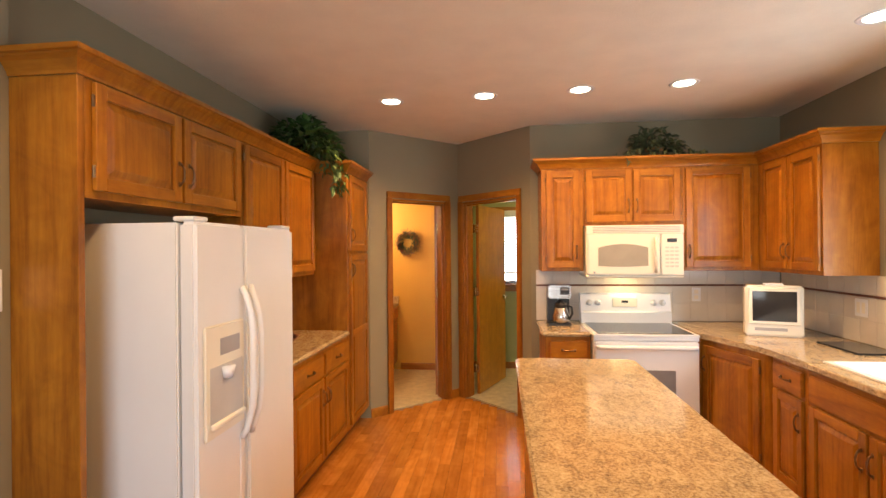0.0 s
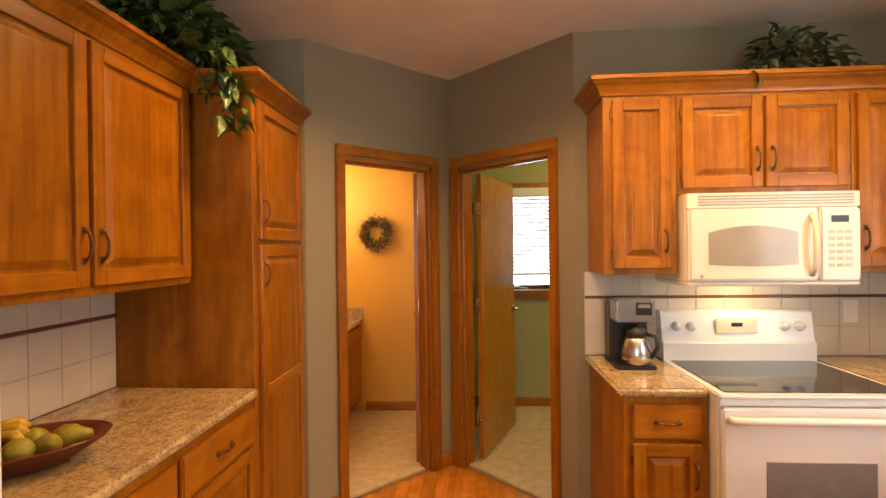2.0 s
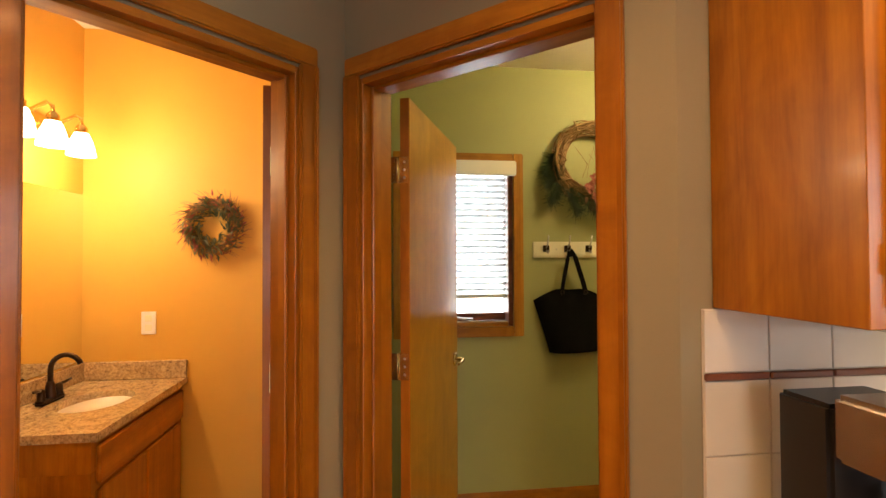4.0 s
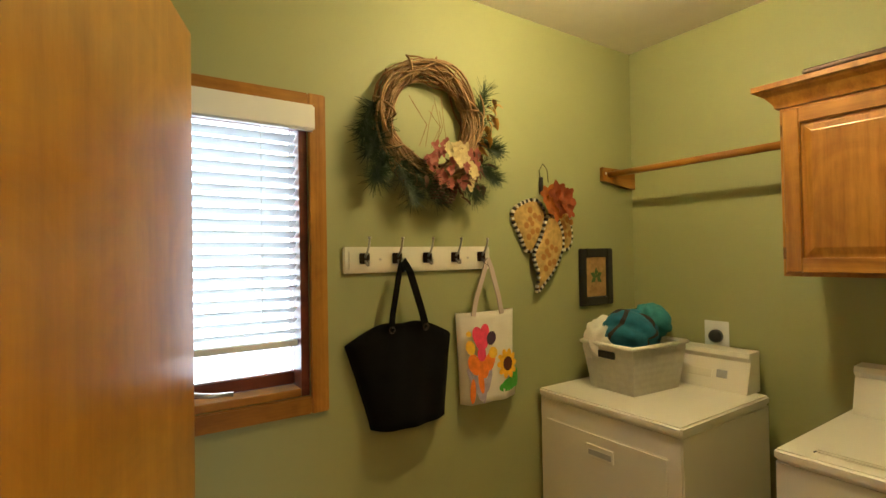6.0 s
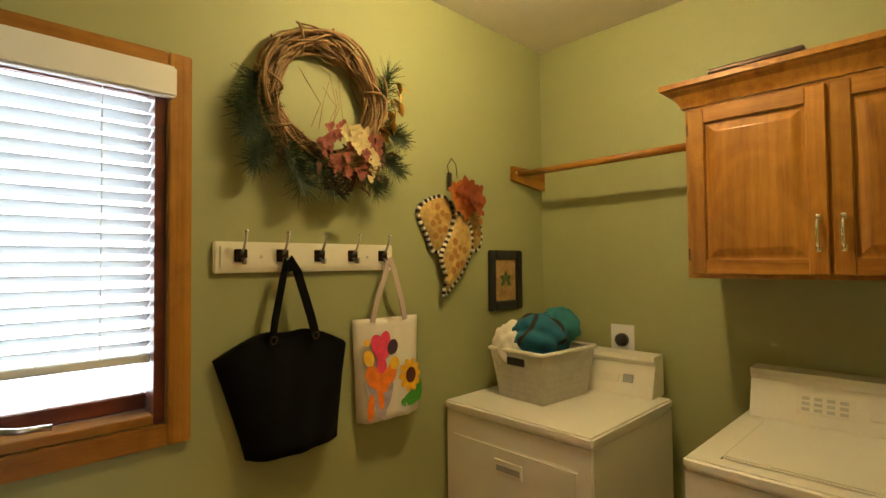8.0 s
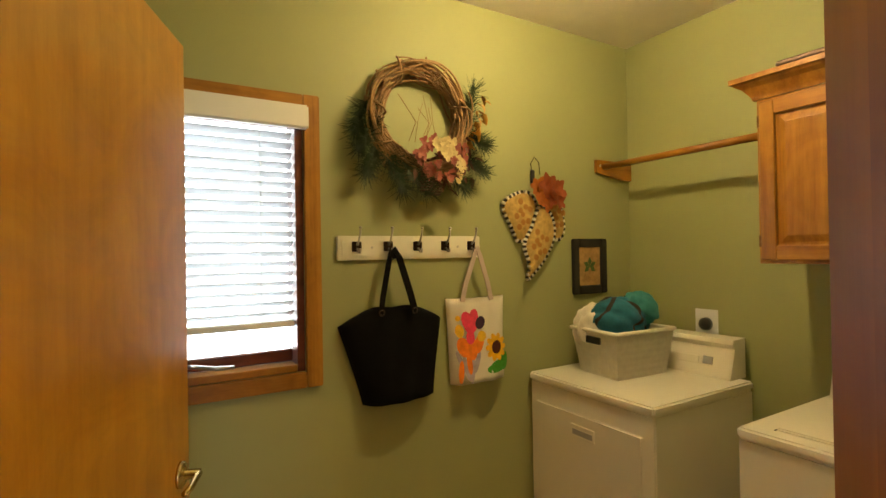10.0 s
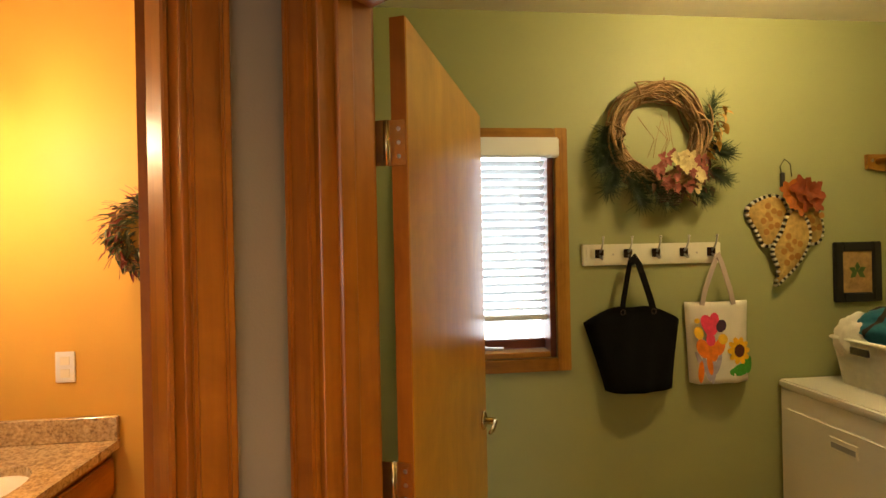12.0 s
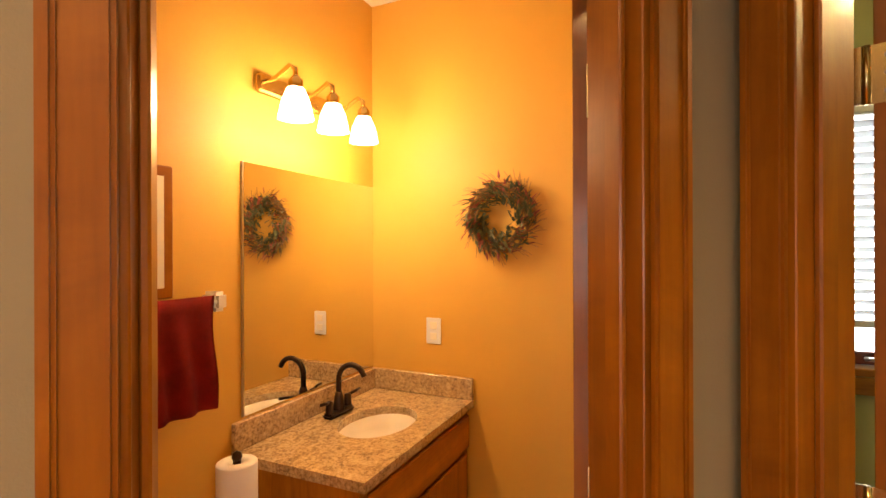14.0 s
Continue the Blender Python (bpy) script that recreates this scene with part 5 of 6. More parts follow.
def checks(parent, dense, y):
    """Alternating black and white stitches along the leaf's edge."""
    bms = (bmesh.new(), bmesh.new())
    m_ = len(dense)
    run = 0
    for j in range(m_):
        p, q = dense[j], dense[(j + 1) % m_]
        d_ = q - p
        steps = max(1, int(d_.length / 0.011))
        for s_ in range(steps):
            c_ = p + d_ * ((s_ + 0.5) / steps)
            u = d_.normalized() * 0.0052
            v_ = Vector((u.y, -u.x)) * 1.5
            tgt = bms[run % 2]
            run += 1
            a = [Vector((c_.x + ex.x, 0, c_.y + ex.y)) for ex in (u + v_, u - v_, -u - v_, -u + v_)]
            lo = [tgt.verts.new((p_.x, y + 0.003, p_.z)) for p_ in a]
            hi = [tgt.verts.new((p_.x, y - 0.010, p_.z)) for p_ in a]
            tgt.faces.new(hi)
            for i in range(4):
                tgt.faces.new((lo[i], lo[(i + 1) % 4], hi[(i + 1) % 4], hi[i]))
    part("dark_stitching", bms[0], BLACK, parent, "black checked edging")["kind"] = "stuff"
    part("pale_stitching", bms[1], CREAM, parent, "white checked edging")["kind"] = "stuff"


SPOT = plain("brown_spot", (0.36, 0.17, 0.04), 0.75)
for pts, y in (([(-0.19, 0.05), (-0.15, 0.10), (-0.06, 0.13), (0.0, 0.10), (0.02, 0.0), (-0.03, -0.08), (-0.10, -0.11), (-0.14, -0.04)], -0.012),
               ([(0.10, 0.13), (0.16, 0.10), (0.20, -0.03), (0.17, -0.10), (0.11, -0.08), (0.08, 0.02)], -0.010),
               ([(0.02, 0.06), (0.09, 0.02), (0.11, -0.08), (0.05, -0.19), (-0.04, -0.275), (-0.065, -0.29), (-0.05, -0.22), (-0.08, -0.13), (-0.03, -0.04)], -0.035)):
    bm, dense = cloth_leaf(pts, y, 0.022)
    lp = part("cloth_leaf", bm, TAN, lf, "", True)
    checks(lp, dense, y)
    cx_, cz_ = sum(p[0] for p in pts) / len(pts), sum(p[1] for p in pts) / len(pts)
    for i in range(9):
        px_, pz_ = cx_ + 0.011 * math.sqrt(i) * 1.6 * math.cos(i * 2.4), cz_ + 0.026 * math.sqrt(i) * math.sin(i * 2.4)
        sp = part("spot", lathe([(0, 0.002), (0.013, 0.0012), (0.016, 0), (0, 0)], 12), SPOT, lp)
        sp.matrix_basis = pose(px_, y - 0.0205, pz_, 90, 0, 0)
for i, (x, z, s) in enumerate(((0.0, 0.145, 0.055), (0.05, 0.16, 0.06), (0.095, 0.145, 0.055), (0.03, 0.11, 0.05), (0.085, 0.10, 0.05), (0.12, 0.09, 0.04), (0.06, 0.075, 0.04))):
    blossom(lf, x - 0.012, -0.055 - 0.012 * (i % 3), z, s * 1.15, 16, RUST if i % 3 else ORANGE_SILK, 60 + i, "rust_flower")
part("stem", box(-0.012, -0.02, 0.16, 0.012, -0.008, 0.24, 0.004), BLACK, lf)
part("wire_loop", tube([(0.0, -0.01, 0.23), (-0.01, -0.012, 0.27), (0.015, -0.012, 0.305), (0.045, -0.01, 0.28), (0.05, -0.012, 0.22)], 0.002, 6), BRONZE, lf)

# small picture
pc = thing("framed_picture", (1.79, LYN, 1.272), "small dark-framed picture of a green leaf", "picture")
for x in (0, 0.205):
    part("frame_stile", box(x, -0.022, 0, x + 0.045, -0.0015, 0.29, 0.005, seg=2), BLACK, pc)
for z in (0, 0.245):
    part("frame_rail", box(0.045, -0.0215, z, 0.205, -0.0015, z + 0.045, 0.005, seg=2), BLACK, pc)
part("print", box(0.045, -0.010, 0.045, 0.205, -0.003, 0.245), plain("tan_print", (0.42, 0.25, 0.10), 0.6, vary=0.4, scale=14), pc)
bm = bmesh.new()
for a in (90, 25, 155, -35, 215):
    q = radians(a)
    c0, d_, s = Vector((0.125, -0.0125, 0.145)), Vector((math.cos(q), 0, math.sin(q))), Vector((-math.sin(q), 0, math.cos(q)))
    bm.faces.new([bm.verts.new(p) for p in (c0, c0 + d_ * 0.025 - s * 0.014, c0 + d_ * 0.05, c0 + d_ * 0.025 + s * 0.014)])
part("printed_leaf", bm, LEAF, pc, "painted green leaf")

# closet rod
rd = thing("hanging_rod", (0, 0, 0), "oak hanging rod on a wall bracket above the dryer", "rod")
bm = bmesh.new()
outl = [(1.975, 1.985), (2.248, 1.985), (2.248, 1.885), (2.20, 1.885), (1.975, 1.915)]
fr_ = [bm.verts.new((x, LYN - 0.021, z)) for x, z in outl]
bk_ = [bm.verts.new((x, LYN - 0.002, z)) for x, z in outl]
bm.faces.new(fr_)
bm.faces.new(bk_[::-1])
for i in range(5):
    bm.faces.new((fr_[i], fr_[(i + 1) % 5], bk_[(i + 1) % 5], bk_[i]))
part("bracket", bm, LIGHT_OAK_X, rd)
part("rod", tube([(2.03, LYN - 0.02, 1.95), (2.03, 5.455, 1.95)], 0.0165, 14), LIGHT_OAK_Y, rd, "", True)
part("screw", lathe([(0, 0.003), (0.008, 0.0), (0, 0)], 10), NICKEL, rd).matrix_basis = pose(2.0, LYN - 0.021, 1.955, 90, 0, 0)

# laundry wall cabinet
LW = (LIGHT_OAK, LIGHT_OAK_X)
c = cabinet("laundry_wall_cabinet", pose(1.905, 5.435, 0, 0, 0, -90), 0.84, LXE - 1.905 - 0.003, 1.44, 2.06, "light oak wall cabinet with two raised-panel doors", woods=LW)
panel_door(c, 0.015, 1.455, 0.40, 0.59, "r", woods=LW, metal=CHROME)
panel_door(c, 0.425, 1.455, 0.40, 0.59, "l", woods=LW, metal=CHROME)
crown([(LXE - 0.003, 5.438), (1.905, 5.438), (1.905, 4.592), (LXE - 0.003, 4.592)], 2.06, "light oak crown moulding on the laundry cabinet", LIGHT_OAK_X)
solo("tray", box(1.842, 5.06, 2.1455, 2.2, 5.34, 2.166, 0.006), BRONZE, "flat dark tray lying on top of the cabinet", "tray")
pg = plate("dryer_outlet", pose(LXE, 5.86, 1.145, 0, 0, -90), "almond wall outlet with a black plug in it", [], 0.115, 0.118)
part("plug", lathe([(0, 0.035), (0.018, 0.033), (0.03, 0.02), (0.032, 0.0), (0, 0)], 16), BLACK, pg, "black plug", True).matrix_basis = pose(0, -0.006, -0.012, 90, 0, 0)


BUTTON_GREY = plain("light_grey_button", (0.50, 0.49, 0.44), 0.4)


def machine(name, m, w, label, lid):
    """A washer or dryer in its own frame: front at y = 0, x along the front."""
    t = thing(name, m, label, name)
    part("body", box(0, 0, 0.02, w, 0.66, 0.885, 0.006, seg=2), OFFWHITE, t)
    part("top", box(-0.002, -0.008, 0.8855, w + 0.002, 0.665, 0.922, 0.008, seg=3), OFFWHITE, t)
    bm = bmesh.new()
    prof = [(0.58, 0.9225), (0.62, 1.055), (0.605, 1.075), (0.61, 1.095), (0.70, 1.098), (0.70, 0.9225)]
    rr_ = [[bm.verts.new((x, a, b)) for a, b in prof] for x in (0.025, w - 0.05)]
    for i in range(6):
        bm.faces.new((rr_[0][i], rr_[0][(i + 1) % 6], rr_[1][(i + 1) % 6], rr_[1][i]))
    bm.faces.new(rr_[0])
    bm.faces.new(rr_[1])
    cn = part("console", bm, OFFWHITE, t)
    tl = pose(0, 0.60, 0.99, -16.7, 0, 0)
    for x0, z0, x1, z1, mt in ((0.17, -0.03, 0.335, 0.035, CREAM), (0.37, -0.02, 0.48, 0.015, CREAM), (0.50, -0.015, 0.545, 0.02, GREY)):
        part("dial_panel", box(x0, -0.004, z0, x1, 0.004, z1, 0.001), mt, cn).matrix_basis = tl
    for i in range(4):
        for j in range(3):
            part("button", box(0.186 + i * 0.036, -0.0065, -0.022 + j * 0.019, 0.209 + i * 0.036, -0.0035, -0.010 + j * 0.019), BUTTON_GREY, cn).matrix_basis = tl
    if lid:
        part("lid", box(0.09, 0.05, 0.9225, w - 0.09, 0.52, 0.934, 0.005, seg=2), OFFWHITE, t)
        # solid black strip standing in for the shade along the lid's edge
        part("lid_gap", box(0.085, 0.05, 0.9222, 0.089, 0.52, 0.924), BLACK, t)
    else:
        dd_ = part("loading_door", box(0.05, -0.012, 0.36, w - 0.05, -0.0005, 0.80, 0.008, seg=2), OFFWHITE, t)
        part("door_pull", box(w / 2 - 0.065, -0.0165, 0.70, w / 2 + 0.065, -0.0115, 0.755, 0.003), OFFWHITE, dd_)
        # grey strip laid on the pull, painting the shade of its finger hollow
        part("pull_recess", box(w / 2 - 0.055, -0.0175, 0.712, w / 2 + 0.055, -0.016, 0.735), GREY, dd_)
        part("lower_panel", box(0.012, -0.006, 0.04, w - 0.012, -0.0005, 0.335, 0.004), OFFWHITE, t)
        part("status_light", box(0.06, -0.008, 0.318, 0.10, -0.005, 0.324), WHITE, t)
    return t


machine("dryer", pose(1.49, 6.285, 0, 0, 0, -90), 0.685, "almond front-loading clothes dryer with a basket on it", False)
machine("washer", pose(1.55, 5.335, 0, 0, 0, -90), 0.685, "almond top-loading washing machine under the oak cabinet", True)

# laundry basket
bk = thing("laundry_basket", pose(1.84, 6.03, 0.9225, 0, 0, -4), "white woven basket of rolled teal and white towels", "basket")
bm = bmesh.new()
lv = 15
loops = []
for i in range(lv + 1):
    v = i / lv
    hx_, hy_ = 0.152 + 0.030 * v, 0.118 + 0.024 * v
    z = 0.208 * v
    o = 0.0008 * (i % 2)
    loops.append([bm.verts.new((sx_ * (hx_ + o), sy_ * (hy_ + o), z)) for sx_, sy_ in ((-1, -1), (-0.5, -1.01), (0, -1.02), (0.5, -1.01), (1, -1), (1.01, 0), (1, 1), (0.5, 1.01), (0, 1.02), (-0.5, 1.01), (-1, 1), (-1.01, 0))])
for a, b in zip(loops, loops[1:]):
    for i in range(12):
        bm.faces.new((a[i], a[(i + 1) % 12], b[(i + 1) % 12], b[i]))
bm.faces.new(loops[0][::-1])
bmesh.ops.solidify(bm, geom=bm.faces[:], thickness=0.006)
part("weave", bm, WICKER, bk)
bm = tube([(sx_ * 0.184, sy_ * 0.144, 0.209) for sx_, sy_ in ((-1, -1), (1, -1), (1, 1), (-1, 1), (-1, -1))], 0.009, 8)
part("rim", bm, WICKER, bk, "", True)
# the weave isn't cut: a black block gives the slot's inner shade
part("handle_slot", box(-0.1865, -0.045, 0.15, -0.1755, 0.045, 0.182, 0.002), BLACK, bk, "black block painted as the shade inside a handle slot")


def rumpled_towel(material, rx, ry, rz, m, label, seed, stripe=None):
    """A bunched towel: a heap with deep soft creases; stripes are bands of the same surface set 3 mm proud."""
    g_ = random.Random(seed)
    ph = [g_.uniform(0, 6.28) for _ in range(6)]
    nu, nv = 44, 24

    def at(a, b, out=0.0):
        d_ = Vector((math.cos(a) * math.cos(b), math.sin(a) * math.cos(b), math.sin(b)))
        fold = abs(math.sin(2.6 * d_.x + 3.4 * d_.y + ph[0] + 1.3 * math.sin(3 * d_.z + ph[1])))
        fold2 = abs(math.sin(5.5 * d_.y - 4.0 * d_.z + ph[2] + math.sin(4 * d_.x + ph[3])))
        fold3 = math.sin(11 * d_.x + 7 * d_.z + ph[4])
        k_i = 0.76 + 0.27 * fold ** 0.6 + 0.13 * fold2 ** 0.7 + 0.025 * fold3
        return Vector((d_.x * rx, d_.y * ry, d_.z * rz)) * k_i + d_ * out

    bm_ = bmesh.new()
    rows_ = [[bm_.verts.new(at(2 * math.pi * i / nu, -1.5 + 3.0 * j / nv)) for i in range(nu)] for j in range(nv + 1)]
    for a_, b_i in zip(rows_, rows_[1:]):
        for i in range(nu):
            bm_.faces.new((a_[i], a_[(i + 1) % nu], b_i[(i + 1) % nu], b_i[i]))
    bm_.faces.new(rows_[0][::-1])
    bm_.faces.new(rows_[-1])
    ob = solo("rumpled_towel", bm_, material, label, "towel", "towels in the basket", m=m, smooth=True)
    if stripe:
        for a0 in (0.5, 2.3, 3.7, 5.2):
            bm_ = bmesh.new()
            up = []
            for j in range(15):
                b_i = -0.4 + 1.7 * j / 14
                w_ = 0.075 / max(0.35, math.cos(b_i))
                up.append([bm_.verts.new(at(a0 + 0.25 * math.sin(2 * b_i) + w_ * e, b_i, 0.003)) for e in (-1, 0, 1)])
            for p_, q_ in zip(up, up[1:]):
                for e in (0, 1):
                    bm_.faces.new((p_[e], p_[e + 1], q_[e + 1], q_[e]))
            part("stripe", bm_, stripe, ob, "brown stripe", True)
    return ob


BROWN = plain("brown_towel_stripe", (0.03, 0.022, 0.02), 0.95, vary=0.2, bump=0.8, fine=300)
SEA = plain("sea_green_towel", (0.03, 0.19, 0.21), 0.95, vary=0.25, bump=0.9, fine=300)
rumpled_towel(TERRY, 0.075, 0.085, 0.10, pose(1.735, 6.115, 1.135, 0, 10, 20), "rumpled white towel in the basket", 1)
rumpled_towel(TEAL, 0.115, 0.11, 0.095, pose(1.80, 6.02, 1.175, 0, 8, -30), "rumpled teal towel with brown stripes", 2, BROWN)
rumpled_towel(TEAL, 0.105, 0.10, 0.09, pose(1.90, 6.05, 1.175, 10, -5, 60), "rumpled teal towel with brown stripes", 3, BROWN)
rumpled_towel(SEA, 0.08, 0.08, 0.07, pose(1.91, 5.98, 1.225, 20, 10, 25), "bunched sea-green towel on top of the heap", 4)

# white bin on the floor by the dryer
bn = thing("waste_bin", (1.16, 5.52, 0.002), "white plastic waste bin on the laundry floor", "bin")
bm = bmesh.new()
lo = []
for hx_, hy_, z in ((0.10, 0.13, 0), (0.125, 0.16, 0.36), (0.135, 0.17, 0.362), (0.135, 0.17, 0.375), (0.118, 0.153, 0.375), (0.094, 0.124, 0.012)):
    lo.append([bm.verts.new((a * hx_, b * hy_, z)) for a, b in ((-1, -0.8), (-0.8, -1), (0.8, -1), (1, -0.8), (1, 0.8), (0.8, 1), (-0.8, 1), (-1, 0.8))])
for a, b in zip(lo, lo[1:]):
    for i in range(8):
        bm.faces.new((a[i], a[(i + 1) % 8], b[(i + 1) % 8], b[i]))
bm.faces.new(lo[0][::-1])
bm.faces.new(lo[-1])
part("bin_body", bm, WHITE, bn)
# ceiling lamp of the laundry
cl = thing("ceiling_lamp", (1.18, 5.50, LCEIL), "round flush ceiling lamp of the laundry, switched on", "ceiling light")
part("base", lathe([(0, -0.0005), (0.165, -0.0005), (0.165, -0.03), (0.155, -0.035), (0, -0.035)], 28), WHITE, cl, "", True)
part("bulb_globe", lathe([(0, -0.036), (0.05, -0.037), (0.075, -0.06), (0.07, -0.085), (0.04, -0.10), (0, -0.105)], 24), glow("laundry_globe_glow", (1.0, 0.82, 0.5), 6), cl, "glowing globe", True)

# ---- bathroom ----
va = thing("vanity", (0, 0, 0), "oak bathroom vanity with a granite top and sink", "vanity")
VX0, VX1, VY0, VY1, VZ = BXW + 0.003, -1.39, 5.30, BYN - 0.003, 0.861
part("body", box(VX0, VY0 + 0.02, 0.10, VX1 - 0.03, VY1, 0.71, 0.002), OAK, va)
part("side_panel", box(VX0, VY0 + 0.02, 0.71, VX1 - 0.03, VY0 + 0.04, VZ - 0.034), OAK, va)
part("front_rail", box(VX1 - 0.05, VY0 + 0.04, 0.71, VX1 - 0.03, VY1, VZ - 0.034), OAK_Y, va)
part("toe_kick", box(VX0, VY0 + 0.03, 0, VX1 - 0.10, VY1, 0.10), DARK_RED_WOOD, va)
part("drawer_front", box(VX1 - 0.03, VY0 + 0.05, 0.66, VX1 - 0.012, VY1 - 0.02, 0.80, 0.005), OAK_Y, va)
for y0_ in (VY0 + 0.05, (VY0 + VY1) / 2 + 0.005):
    part("door", box(VX1 - 0.03, y0_, 0.13, VX1 - 0.012, y0_ + 0.37, 0.64, 0.005), OAK, va)
# top with an oval cut-out
SCX, SCY, SRX, SRY = -1.625, 5.75, 0.135, 0.185
N = 40
bm = bmesh.new()
inn, outr, inn2 = [], [], []
corner = [(VX1, VY1), (VX0, VY1), (VX0, VY0), (VX1, VY0)]
for i in range(N):
    a = 2 * math.pi * i / N
    ca_, sa_ = math.cos(a), math.sin(a)
    inn.append(bm.verts.new((SCX + SRX * ca_, SCY + SRY * sa_, VZ)))
    inn2.append(bm.verts.new((SCX + SRX * ca_, SCY + SRY * sa_, VZ - 0.032)))
    tx = ((VX1 if ca_ > 0 else VX0) - SCX) / ca_ if abs(ca_) > 1e-6 else 1e9
    ty = ((VY1 if sa_ > 0 else VY0) - SCY) / sa_ if abs(sa_) > 1e-6 else 1e9
    t = min(tx, ty)
    outr.append([SCX + t * ca_, SCY + t * sa_])
for cx_, cy_ in corner:
    i = min(range(N), key=lambda q: math.dist(outr[q], (cx_, cy_)))
    outr[i] = [cx_, cy_]
top_o = [bm.verts.new((x, y, VZ)) for x, y in outr]
bot_o = [bm.verts.new((x, y, VZ - 0.032)) for x, y in outr]
for i in range(N):
    j = (i + 1) % N
    bm.faces.new((inn[i], top_o[i], top_o[j], inn[j]))
    bm.faces.new((inn2[i], inn2[j], bot_o[j], bot_o[i]))
    bm.faces.new((inn[i], inn[j], inn2[j], inn2[i]))
    bm.faces.new((top_o[i], bot_o[i], bot_o[j], top_o[j]))
vt = part("granite_top", bm, GRANITE, va, "speckled granite top")
part("side_splash", box(VX0 + 0.021, VY1 - 0.02, VZ, VX1, VY1, VZ + 0.093, 0.003), GRANITE, va)
part("back_splash", box(VX0, VY0, VZ, VX0 + 0.02, VY1, VZ + 0.093, 0.003), GRANITE, va)
bm = lathe([(1.06, -0.033), (1.0, -0.034), (0.95, -0.08), (0.75, -0.13), (0.35, -0.15), (0, -0.152)], 40)
bmesh.ops.scale(bm, vec=(SRX, SRY, 1), verts=bm.verts)
bmesh.ops.translate(bm, vec=(SCX, SCY, VZ), verts=bm.verts)
part("basin", bm, PORCELAIN, va, "white oval basin", True)
fc = thing("faucet", (-1.81, 5.75, VZ), "dark bronze two-handle faucet with a high arc", "faucet")
part("base", box(-0.026, -0.08, 0, 0.026, 0.08, 0.022, 0.010, seg=3), BRONZE, fc)
part("spout", tube([(0, 0, 0.02), (0, 0, 0.13)] + arc((0.062, 0, 0.14), 0.062, 180, 20, 12), 0.011, 12), BRONZE, fc, "", True)
part("body", lathe([(0.024, 0), (0.018, 0.05), (0.013, 0.07), (0, 0.07)], 16, at=(0, 0, 0.02)), BRONZE, fc, "", True)
for y in (-0.06, 0.06):
    hd = part("valve", lathe([(0.016, 0), (0.014, 0.045), (0, 0.05)], 14, at=(0, y, 0.02)), BRONZE, fc, "", True)
    part("lever", tube([(0, y, 0.062), (0.01, y * 1.6, 0.068), (0.012, y * 2.1, 0.072)], 0.006, 8), BRONZE, hd, "", True)
mi = thing("wall_mirror", (BXW, 0, 0), "frameless rectangular mirror over the vanity", "mirror")
part("glass", box(0.001, 5.352, VZ + 0.10, 0.006, BYN - 0.006, 1.81, 0.001), MIRROR, mi)
part("edge_trim", box(0.001, 5.345, VZ + 0.10, 0.008, 5.3515, 1.81), NICKEL, mi, "thin metal edge")
vl = thing("vanity_light", (BXW, 0, 0), "brass vanity light with three glowing glass shades", "wall light")
part("back_bar", box(0.0015, 5.40, 2.055, 0.028, 5.90, 2.125, 0.010, seg=2), BRASS, vl)
for y in (5.42, 5.62, 5.82):
    am = part("arm", tube([(0.028, y, 2.09), (0.08, y, 2.095), (0.145, y, 2.13), (0.168, y, 2.115), (0.17, y, 2.075)], 0.008, 10), BRASS, vl, "", True)
    part("socket", lathe([(0.022, 0), (0.024, 0.03), (0.012, 0.045), (0, 0.046)], 16, at=(0.17, y, 2.045)), BRASS, am, "", True)
    sh = part("shade", lathe([(0.028, 0.10), (0.045, 0.06), (0.058, 0.0), (0.054, 0.0), (0.041, 0.06), (0.024, 0.098)], 24, at=(0.17, y, 1.948)), SHADE_GLOW, vl, "frosted glass shade", True)
    sh.visible_shadow = False
plate("outlet_plate", pose(-1.582, BYN, 1.147), "white outlet plate on the golden wall", DUO, 0.072, 0.118)
w2 = thing("twig_wreath", (-1.255, BYN, 1.645), "small wreath of dried twigs and olive leaves", "wreath")
rng = random.Random(5)
bm = bmesh.new()
for i in range(24):
    a0, r0, ph = rng.uniform(0, 6.28), rng.uniform(0.10, 0.14), rng.uniform(0, 6)
    tube([((r0 + 0.012 * math.sin(4 * a + ph)) * math.cos(a), -0.03 + 0.015 * math.sin(3 * a + ph), (r0 + 0.012 * math.sin(4 * a + ph)) * math.sin(a)) for a in [a0 + 0.25 * q for q in range(14)]], 0.003, 5, bm)
part("vine_ring", bm, TWIG, w2)


def round_about(r0, r1):
    def place_of(g_):
        a, rr = g_.uniform(0, 6.2832), g_.uniform(r0, r1)
        return (rr * math.cos(a), g_.uniform(-0.07, -0.015), rr * math.sin(a)), (math.cos(a + 0.9) * 0.9, -0.3, math.sin(a + 0.9) * 0.9 + 0.3)
    return place_of


part("olive_leaves", leaf_cloud(420, round_about(0.052, 0.15), 0.04, 14, 0.1, 0.4), LEAF2, w2, "greyish olive leaves")
part("rust_leaves", leaf_cloud(140, round_about(0.09, 0.16), 0.040, 15, 0.1, 0.3), ROSE, w2, "dry reddish leaves")
bm = bmesh.new()
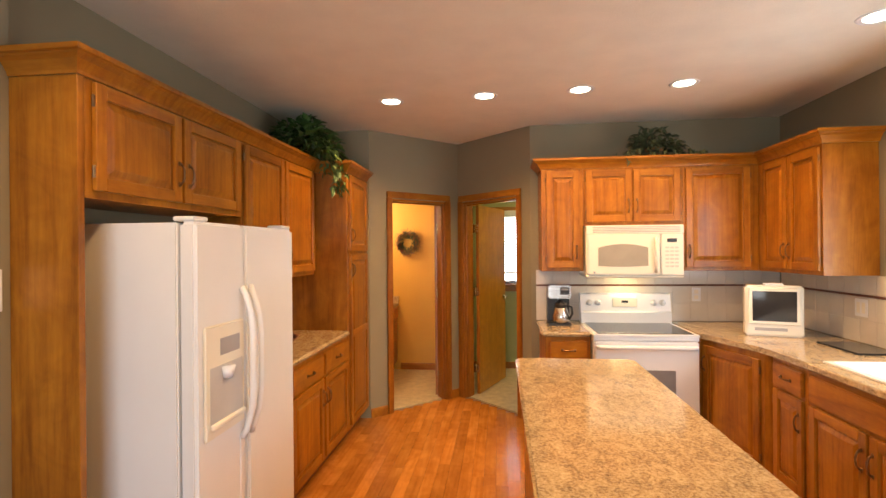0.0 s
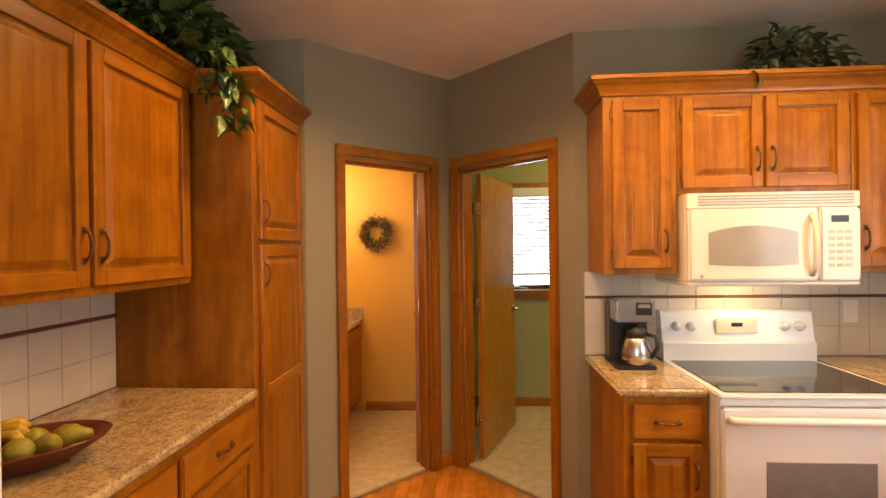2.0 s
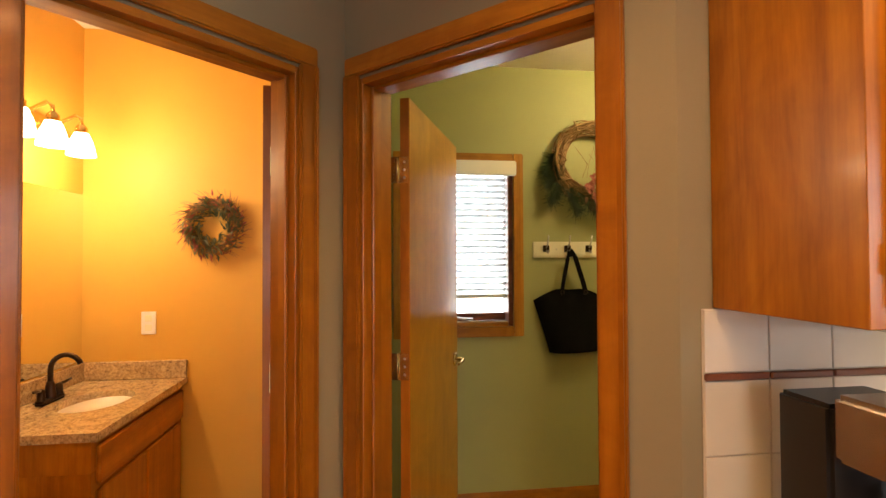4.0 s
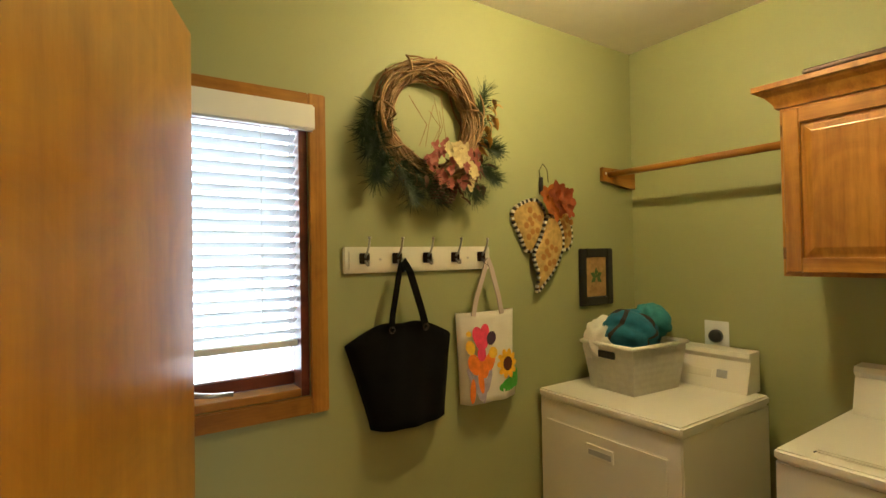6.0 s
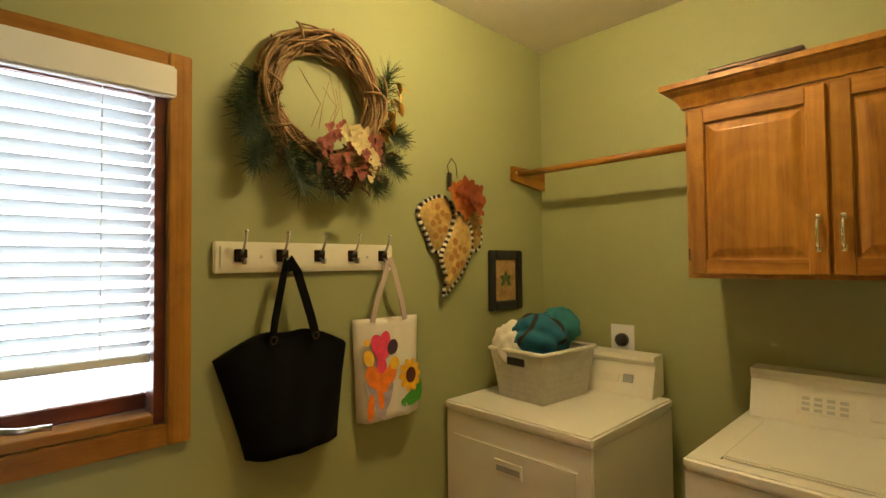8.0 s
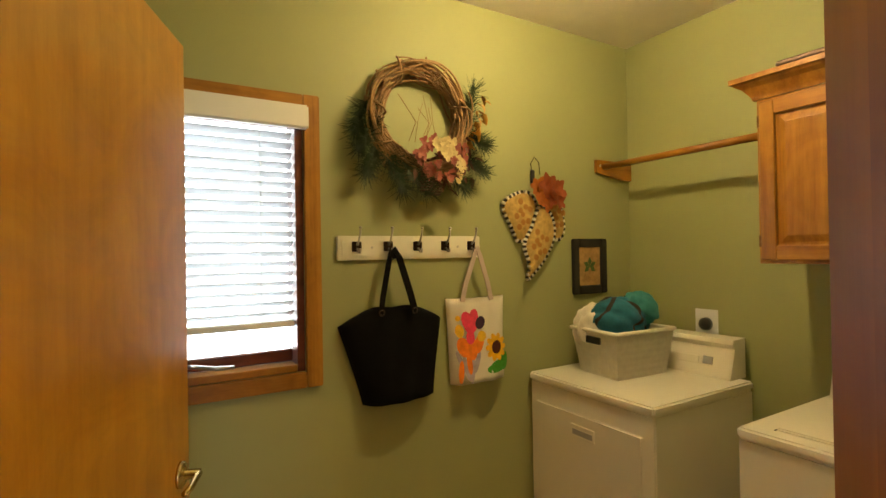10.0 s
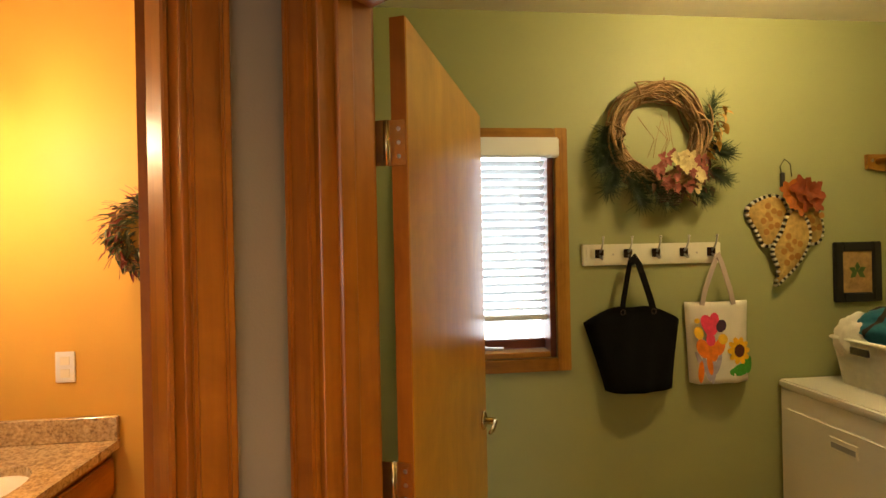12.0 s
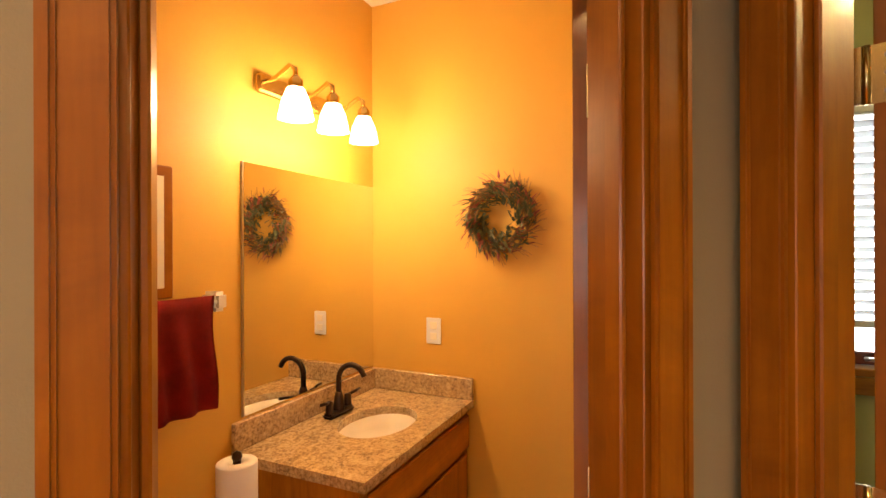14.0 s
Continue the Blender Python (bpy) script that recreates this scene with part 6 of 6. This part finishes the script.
for i in range(70):
    a = rng.uniform(0, 6.28)
    p = Vector((0.14 * math.cos(a), -0.04, 0.14 * math.sin(a)))
    d_ = Vector((math.cos(a + 0.7), rng.uniform(-0.5, 0.1), math.sin(a + 0.7))) * rng.uniform(0.04, 0.085)
    tube([p, p + d_ * 0.6 + Vector((0, 0, 0.006)), p + d_], 0.0012, 4, bm)
part("twig_tips", bm, TWIG, w2)["kind"] = "stuff"
hd = thing("towel_holder", (BXW, 5.17, 1.36), "white ceramic towel holder on the wall", "towel holder")
for y in (-0.24, 0.04):
    part("post", box(0.0015, y - 0.025, -0.03, 0.07, y + 0.025, 0.03, 0.012, seg=2), PORCELAIN, hd)
part("bar", tube([(0.055, -0.24, 0), (0.055, 0.04, 0)], 0.009, 10), PORCELAIN, hd, "", True)
bm = bmesh.new()
cols = 16
rows_ = []
for sgn in (1, -1):
    for j in range(12):
        v = j / 11
        z = -0.31 + 0.32 * v if sgn > 0 else 0.01 - 0.27 * v
        rows_.append([bm.verts.new((0.055 + sgn * (0.018 + 0.012 * math.sin(14 * u / cols + 3 * v) * (1 - v if sgn > 0 else v)), -0.19 + 0.20 * u / cols + 0.006 * math.sin(6 * v), z + 0.012 * (1 if j == 11 and sgn > 0 else 0))) for u in range(cols + 1)])
for a, b in zip(rows_, rows_[1:]):
    for i in range(cols):
        bm.faces.new((a[i], a[i + 1], b[i + 1], b[i]))
bmesh.ops.solidify(bm, geom=bm.faces[:], thickness=0.006)
solo("hand_towel", bm, REDTOWEL, "dark red hand towel hanging over the holder's bar", "towel", m=pose(BXW, 5.17, 1.36), smooth=True)
pf = thing("framed_picture", (BXW, 4.90, 1.38), "dark wooden picture frame on the golden wall", "picture")
part("frame", box(0.0015, 0, 0, 0.022, 0.185, 0.37, 0.004), CASING, pf)
part("print", box(0.0222, 0.03, 0.03, 0.0235, 0.155, 0.34), CREAM, pf)
pt = thing("paper_towel_stand", (-1.735, 5.17, 0.002), "roll of white paper towel on a dark stand", "paper towel")
part("stand_base", lathe([(0, 0), (0.10, 0), (0.10, 0.012), (0.02, 0.02), (0, 0.02)], 24), BRONZE, pt, "", True)
part("pole", tube([(0, 0, 0.02), (0, 0, 0.925)], 0.011, 10), BRONZE, pt, "", True)
part("roll", lathe([(0.02, 0.0), (0.055, 0.0), (0.056, 0.003), (0.056, 0.267), (0.054, 0.27), (0.02, 0.27), (0.02, 0)], 32, at=(0, 0, 0.64)), PAPER, pt, "white paper roll", True)
part("finial", lathe([(0, 0.03), (0.012, 0.024), (0.015, 0.012), (0.01, 0), (0, 0)], 14, at=(0, 0, 0.912)), BRONZE, pt, "", True)

# ---- tiles of the backsplash and planks of the floor ----
def tiled(name, m, length, label, z_low=0.916, z_high=1.368):
    """Glazed tiles in two courses under a brown liner and one above, in a wall's frame; joints are recessed."""
    base = thing(name, m, label, "backsplash")
    base["kind"] = "structure"
    part("grout", box(0, -0.004, z_low, length, -0.0015, z_high), plain(name + "_grout", (0.60, 0.565, 0.51), 0.9), base)
    n = max(1, round(length / 0.152))
    w_ = length / n
    courses = [(z_low, 1.07), (1.07, 1.222), (1.238, z_high)]
    for z0_, z1_ in courses:
        me_ = mesh_of("tile", box(0.001, -0.009, z0_ + 0.001, w_ - 0.001, -0.0042, z1_ - 0.001, 0.0015), TILE)
        for i in range(n):
            t = new("tile", me_)
            t.parent = base
            t.matrix_basis = Matrix.Translation((i * w_, 0, 0))
    me_ = mesh_of("liner_tile", box(0.001, -0.013, 1.2225, w_ - 0.001, -0.0042, 1.2375, 0.003), TILE_STRIPE)
    for i in range(n):
        t = new("liner_tile", me_)
        t.parent = base
        t.matrix_basis = Matrix.Translation((i * w_, 0, 0))
    return base


tiled("backsplash_range", pose(0.25, YW, 0), XR - 0.25 - 0.015, "pale glazed tile backsplash with a brown liner")
tiled("backsplash_sink", pose(XR, YW - 0.014, 0, 0, 0, -90), YW - 2.93, "pale glazed tile backsplash with a brown liner")
tiled("backsplash_west", pose(XL, 2.51, 0, 0, 0, 90), 1.145, "white glazed tile backsplash with a brown liner")

# oak strips: one by one where the walk passes, joined elsewhere
rng = random.Random(17)
PW = 0.0826
shapes = {}
rest = bmesh.new()
ix = 0
x = XL + 0.001
while x < XR:
    y = 0.8 - rng.uniform(0, 0.7)
    while y < 5.2:
        L = rng.choice((0.5, 0.7, 0.9, 1.1))
        y0_, y1_ = max(y, 0.801), y + L
        xm = x + PW / 2
        lim = min(VY - abs(xm - VX) + 0.02, 5.2) if A[0] < xm < B[0] else (A[1] if xm <= A[0] else B[1])
        y1_ = min(y1_, lim)
        if y1_ - y0_ > 0.03:
            if -1.40 < x < 0.30 and y1_ > 1.5:
                key = round(y1_ - y0_, 2)
                if key not in shapes:
                    shapes[key] = mesh_of("plank", box(0.0006, 0.0006, -0.012, PW - 0.0006, key - 0.0006, 0.0, 0.0009), PLANK)
                p = new("plank", shapes[key])
                p.parent = kfloor
                p.location = (x, y0_, 0)
            else:
                box(x + 0.0006, y0_, -0.012, min(x + PW, XR) - 0.0006, y1_ - 0.001, 0.0, 0.0, rest)
        y += L
    x += PW
ob = part("plank_field", rest, PLANK, kfloor)
ob["kind"] = "stuff"
